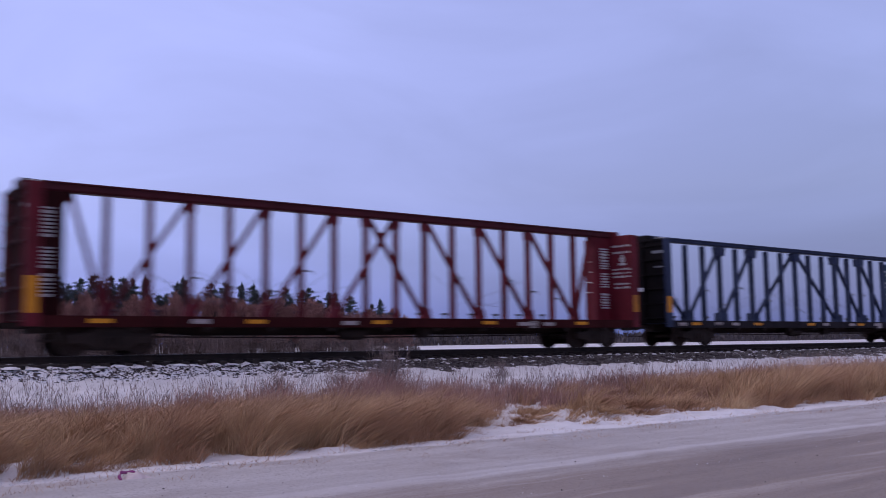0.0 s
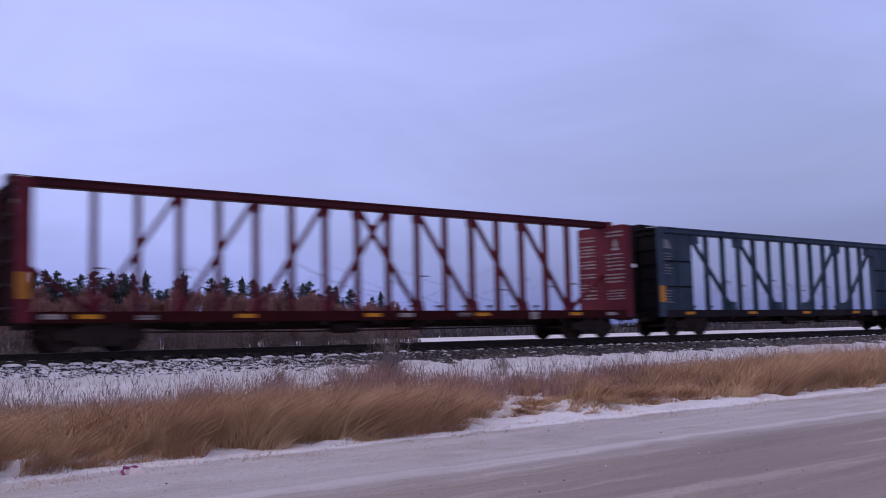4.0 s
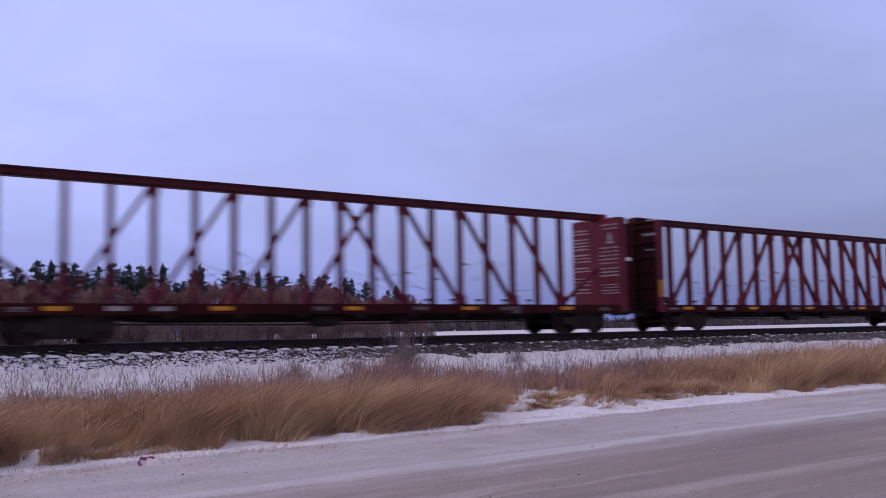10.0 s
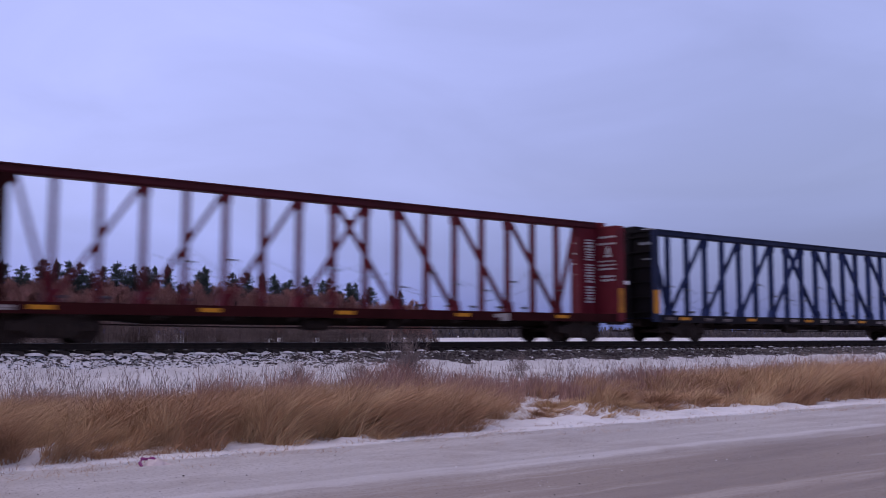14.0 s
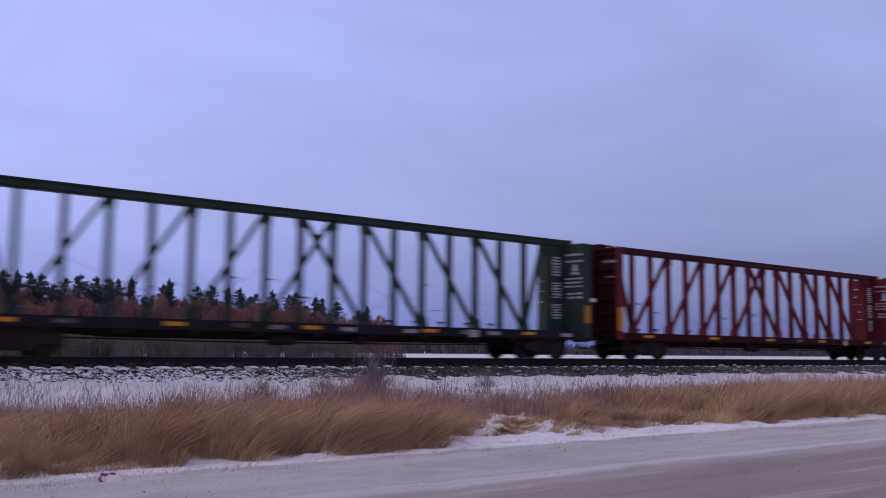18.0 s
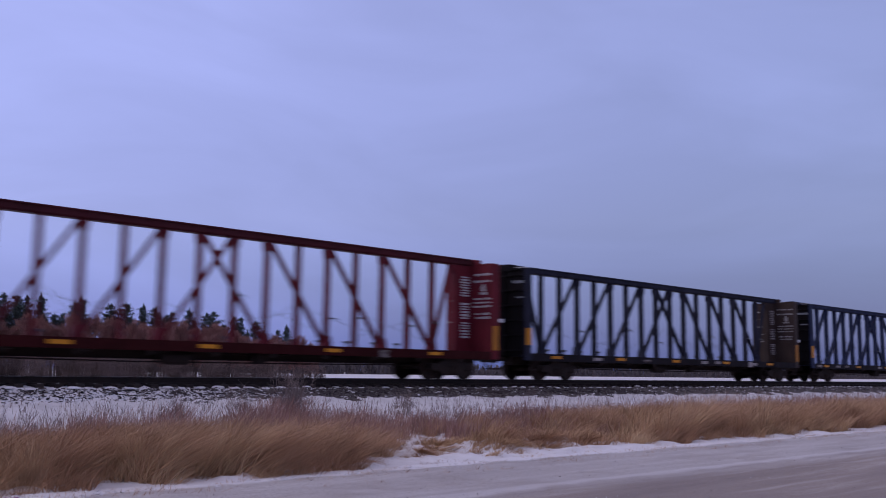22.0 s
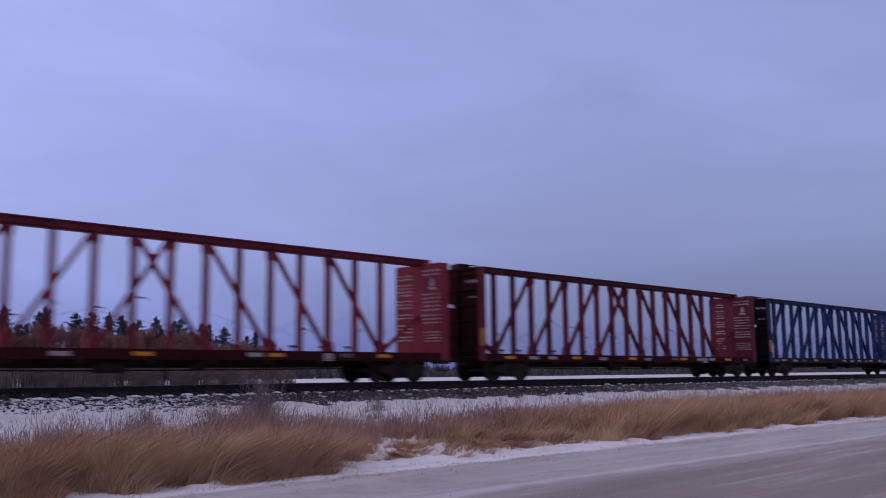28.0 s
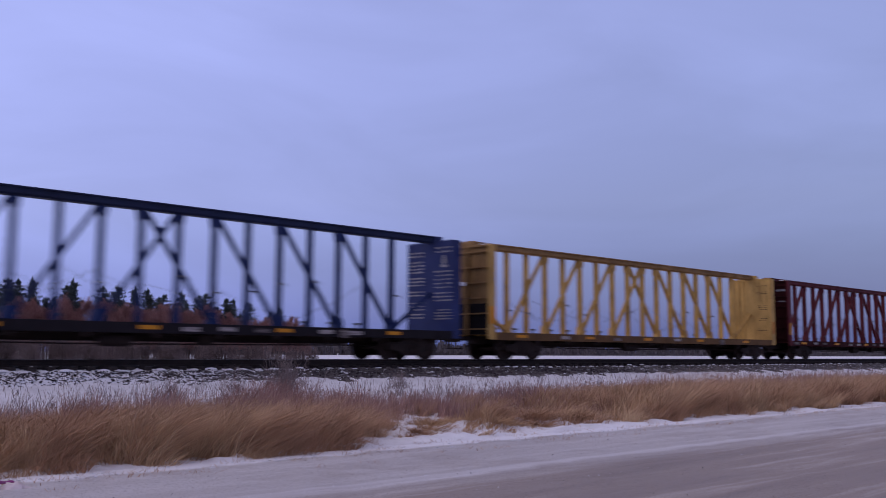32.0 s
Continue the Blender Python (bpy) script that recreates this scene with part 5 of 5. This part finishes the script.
tagged(chips("verge_snow_lumps", 1400, lump_spots, 0.013, M["snow"], 16, 0.6), "broken lumps of ploughed snow along the road edge", "snow", kind="stuff")


def flake_mesh(name, quads, material):
    V = np.asarray(quads, np.float32).reshape(-1, 3)
    return quick_mesh(name, V, np.arange(len(V)), np.full(len(V) // 4, 4), material)


def flakes(g, centres, spread, size, n, flat=0.5):
    """n small crooked needle sprays round each centre."""
    C = np.repeat(np.asarray(centres), n, axis=0)
    C = C + g.normal(0, 0.5, C.shape) * np.repeat(np.asarray(spread), n, axis=0)
    u = g.normal(0, 1, C.shape)
    u /= np.linalg.norm(u, axis=1)[:, None]
    w = np.cross(u, g.normal(0, 1, C.shape))
    w /= np.linalg.norm(w, axis=1)[:, None] + 1e-6
    k = size * g.uniform(0.5, 1.0, (len(C), 1))
    return np.stack([C + u * k, C + w * k * flat, C - u * k * 0.8, C - w * k * flat * 0.8], 1)


def make_conifer(seed, height, width, bare):
    """A pine or spruce: straight trunk, crowded limbs that end in dense clumps of needles, an uneven rounded tip."""
    g = np.random.default_rng(seed)
    tree = tagged(new("conifer_tree"), "dark green conifer with dense ragged crown", "tree", "trees behind the track")
    bm = bmesh.new()
    tube(bm, [(0, 0, -0.2), (0.05, 0.0, height * 0.5), (0, 0.03, height * 0.97)], [0.16, 0.10, 0.02], 7)
    centres, spread = [], []
    z = height * bare
    lop = g.uniform(0, 6.28)
    while z < height - 0.15:
        t = (z - height * bare) / (height * (1 - bare))
        reach = width * min(1.0, 0.45 + 2.2 * t) * (1 - t) ** 0.62 + 0.10
        for k in range(5 if t < 0.85 else 4):
            if g.random() < 0.16:
                continue
            a = g.uniform(0, 6.28)
            r = reach * g.uniform(0.5, 1.25) * (1 + 0.18 * math.cos(a - lop))
            tip = np.array((r * math.cos(a), r * math.sin(a), min(height, z + r * g.uniform(0.0, 0.30))))
            tube(bm, [(0, 0, z), tuple(tip)], [0.03, 0.008], 3)
            for q in (0.3, 0.65, 1.0) if r > 0.6 else (0.5, 1.0):
                centres.append(np.array((0, 0, z)) * (1 - q) + tip * q)
                spread.append((0.46, 0.46, 0.21) if r > 0.6 else (0.24, 0.24, 0.24))
        z += g.uniform(0.30, 0.48)
    centres += [np.array((0, 0, height - d)) for d in (0.0, 0.25, 0.5)]
    spread += [(0.06, 0.06, 0.30), (0.14, 0.14, 0.3), (0.24, 0.24, 0.3)]
    part("trunk", finish(bm), M["bark"], tree)
    part("crown", flake_mesh("crown", flakes(g, centres, spread, 0.15, 34), M["needle"]), None, tree)
    return tree


def twig_quads(g, starts, reach, width, upright):
    """Thin crooked twigs from each start."""
    n = len(starts)
    d = np.stack([g.normal(0, 1 - upright, n), g.normal(0, 1 - upright, n), g.uniform(0.1, 1.0, n)], -1)
    d = d / np.linalg.norm(d, axis=1)[:, None] * g.uniform(0.4, 1.0, (n, 1)) * reach
    w = np.cross(d, g.normal(0, 1, (n, 3)))
    w = w / (np.linalg.norm(w, axis=1)[:, None] + 1e-6) * g.uniform(0.5, 1.0, (n, 1)) * width
    return np.stack([starts - w, starts + w, starts + d + w * 0.3, starts + d - w * 0.3], 1), starts + d * g.uniform(0.4, 1.0, (n, 1))


def make_bare_tree(seed, height, width, material, label):
    """A leafless tree: forked limbs with a haze of fine twigs in a rounded crown."""
    g = np.random.default_rng(seed)
    tree = tagged(new("bare_tree"), label, "tree", "trees behind the track")
    bm = bmesh.new()
    starts = []
    tube(bm, [(0, 0, -0.2), (g.normal(0, 0.1), g.normal(0, 0.1), height * 0.35), (g.normal(0, 0.2), 0, height * 0.75)], [0.12, 0.08, 0.03], 6)
    for i in range(34):
        z = height * g.uniform(0.12, 0.70)
        a = g.uniform(0, 6.28)
        up = min(height * g.uniform(0.86, 1.0), z + height * g.uniform(0.12, 0.36))
        dome = math.sqrt(max(0.05, 1 - (max(0, up / height - 0.45) / 0.56) ** 2))
        r = width * g.uniform(0.35, 1.0) * dome
        tip = np.array((r * math.cos(a), r * math.sin(a), up))
        mid = (np.array((0, 0, z)) + tip) / 2 + np.array((0, 0, 0.2))
        tube(bm, [(0, 0, z), tuple(mid), tuple(tip)], [0.045, 0.03, 0.012], 4)
        q = g.uniform(-0.4, 1.05, (150, 1))
        starts.append(mid * (1 - q) + tip * q + g.normal(0, 0.12, (150, 3)))
    starts = np.concatenate(starts)
    big, ends = twig_quads(g, starts, 0.75, 0.020, 0.35)
    fine, _ = twig_quads(g, np.repeat(ends, 2, axis=0), 0.45, 0.013, 0.3)
    part("trunk", finish(bm), M["bark"], tree)
    part("crown", flake_mesh("crown", np.concatenate([big, fine]), material), None, tree)
    return tree


def make_thicket(seed, height, width):
    """A leafless shrub of many upright stems, open near the ground."""
    g = np.random.default_rng(seed)
    shrub = tagged(new("thicket_shrub"), "grey leafless thicket shrub of upright stems", "shrub", "shrubs behind the track")
    n = 110
    a, r = g.uniform(0, 6.28, n), width * np.sqrt(g.uniform(0, 1, n))
    foot = np.stack([r * np.cos(a), r * np.sin(a), np.zeros(n)], -1)
    tip = foot * 1.15 + np.stack([g.normal(0, 0.22, n), g.normal(0, 0.22, n), height * g.uniform(0.45, 1.0, n)], -1)
    bm = bmesh.new()
    for p, q in zip(foot, tip):
        tube(bm, [tuple(p), tuple((p + q) / 2 + g.normal(0, 0.06, 3)), tuple(q)], [0.022, 0.016, 0.006], 3)
    part("trunk", finish(bm), M["bark"], shrub)
    k = g.uniform(0.25, 1.0, (n, 9, 1))
    starts = (foot[:, None] * (1 - k) + tip[:, None] * k).reshape(-1, 3)
    quads, ends = twig_quads(g, starts, 0.50, 0.016, 0.45)
    fine, _ = twig_quads(g, ends, 0.32, 0.012, 0.4)
    part("crown", flake_mesh("crown", np.concatenate([quads, fine]), M["brush"]), None, shrub)
    return shrub


# conifers that stand out over the russet trees: place along the wood and height, in metres
CONIFERS = [(19.0, 11.8), (21.4, 12.3), (24.0, 11.9), (26.2, 12.3), (27.8, 11.7), (30.1, 11.7), (33.4, 12.6), (35.4, 12.2), (36.8, 12.0), (38.4, 12.3), (42.1, 12.2), (44.4, 12.7),
            (46.6, 12.1), (48.2, 12.2), (50.4, 12.0), (52.6, 12.2), (56.9, 11.7), (58.0, 12.1), (62.9, 11.3), (65.5, 12.1), (68.5, 11.5), (70.2, 11.7), (74.0, 11.3), (76.7, 11.2),
            (79.5, 11.3), (81.5, 11.1), (83.6, 9.5), (86.1, 10.5), (87.8, 10.6), (90.8, 10.4), (94.2, 9.0), (97.2, 9.5)]


def plant_trees():
    heights = (12.0, 12.2, 11.8, 12.0, 12.1)
    conifers = [make_conifer(31 + i, h, w, b) for i, (h, w, b) in enumerate(zip(heights, (2.0, 2.6, 1.7, 2.9, 2.2), (0.20, 0.34, 0.18, 0.42, 0.45)))]
    bares = [make_bare_tree(41 + i, h, w, M["twig"], "leafless russet tree with a haze of twigs") for i, (h, w) in enumerate(((9.4, 2.3), (8.8, 2.7), (9.8, 2.2), (8.6, 2.6)))]
    brush = [make_thicket(51 + i, h, w) for i, (h, w) in enumerate(((4.6, 1.6), (3.8, 1.9), (4.2, 1.3)))]
    g = random.Random(17)
    used = set()

    def place(proto, x, y, s):
        m = Matrix.Translation((x, y, 0.05)) @ Matrix.Rotation(g.uniform(0, 6.28), 4, "Z") @ Matrix.Scale(s, 4)
        if proto in used:
            copy_thing(proto, m)
        else:
            proto.matrix_basis = m
            used.add(proto)
    last = -1
    for x, h in CONIFERS:
        k = g.choice([i for i in range(5) if i != last])
        last = k
        place(conifers[k], x, 146 + g.uniform(-1.5, 1.5), h / heights[k])
    # lower conifers that fill the wood behind
    x = 18.0
    while x < 99:
        k = g.randrange(5)
        place(conifers[k], x, 150 + g.uniform(0, 6), np.interp(x, [18, 60, 85, 99], [11.0, 10.8, 9.6, 7.4]) / heights[k] * g.uniform(0.90, 1.06))
        x += g.uniform(1.2, 2.6)
    x = 16.0
    while x < 99:
        top = np.interp(x, [16, 60, 80, 90, 99], [9.9, 9.8, 9.2, 8.4, 7.4])
        place(g.choice(bares), x, 143 + g.uniform(-4, 4), top / 9.2 * g.uniform(0.84, 1.06))
        x += g.choice((0.4, 0.6, 0.8, 1.3))
    x = 12.0
    while x < 86:
        place(g.choice(brush), x, 122 + g.uniform(-7, 8), g.uniform(0.75, 1.05) * np.interp(x, [72, 86], [1.0, 0.75]))
        x += g.choice((0.4, 0.7, 1.0, 1.6)) * np.interp(x, [76, 82, 88], [1.0, 1.4, 2.4])
    # low scrub at their feet
    x = 10.0
    while x < 84:
        place(g.choice(brush), x, 112 + g.uniform(-3, 3), g.uniform(0.22, 0.36))
        x += g.choice((0.5, 0.9, 1.4)) * np.interp(x, [76, 84], [1.0, 2.0])
    for x, s in ((99.4, 0.72), (101.8, 0.62), (103.0, 0.45), (104.6, 0.36)):
        place(g.choice(bares), x, 147, s)


plant_trees()


def far_woods():
    """A long low wood on the horizon, of many ragged crowns."""
    g = np.random.default_rng(61)
    quads = []
    n = 3000
    x = 180 + 3600 * g.uniform(0, 1, n) ** 1.6
    y = np.interp(x, [180, 700, 1800, 3800], [400, 440, 640, 1100]) + g.uniform(0, 60, n)
    h = g.uniform(5.2, 8.5, n) * (1 + x / 2500) * (1 + 0.25 * rough_field(x, 0 * x, 300, 6, 2))
    for i in range(n):
        for k in range(11):
            c = Vector((x[i] + g.normal(0, 2.2), y[i] + g.normal(0, 2.0), h[i] * g.uniform(-0.05, 0.88)))
            w, t = g.uniform(0.25, 0.8), g.uniform(0.9, 1.9)
            quads.append((c + Vector((-w, 0, -t)), c + Vector((w * 0.8, g.normal(0, 1), -t * 0.8)), c + Vector((w * 0.5, 0, t)), c + Vector((-w * 0.4, g.normal(0, 1), t * 1.2))))
    tagged(new("far_woods", flake_mesh("far_woods", quads, M["farwood"])), "low leafless wood along the horizon", "woods", kind="stuff")


far_woods()
motions()
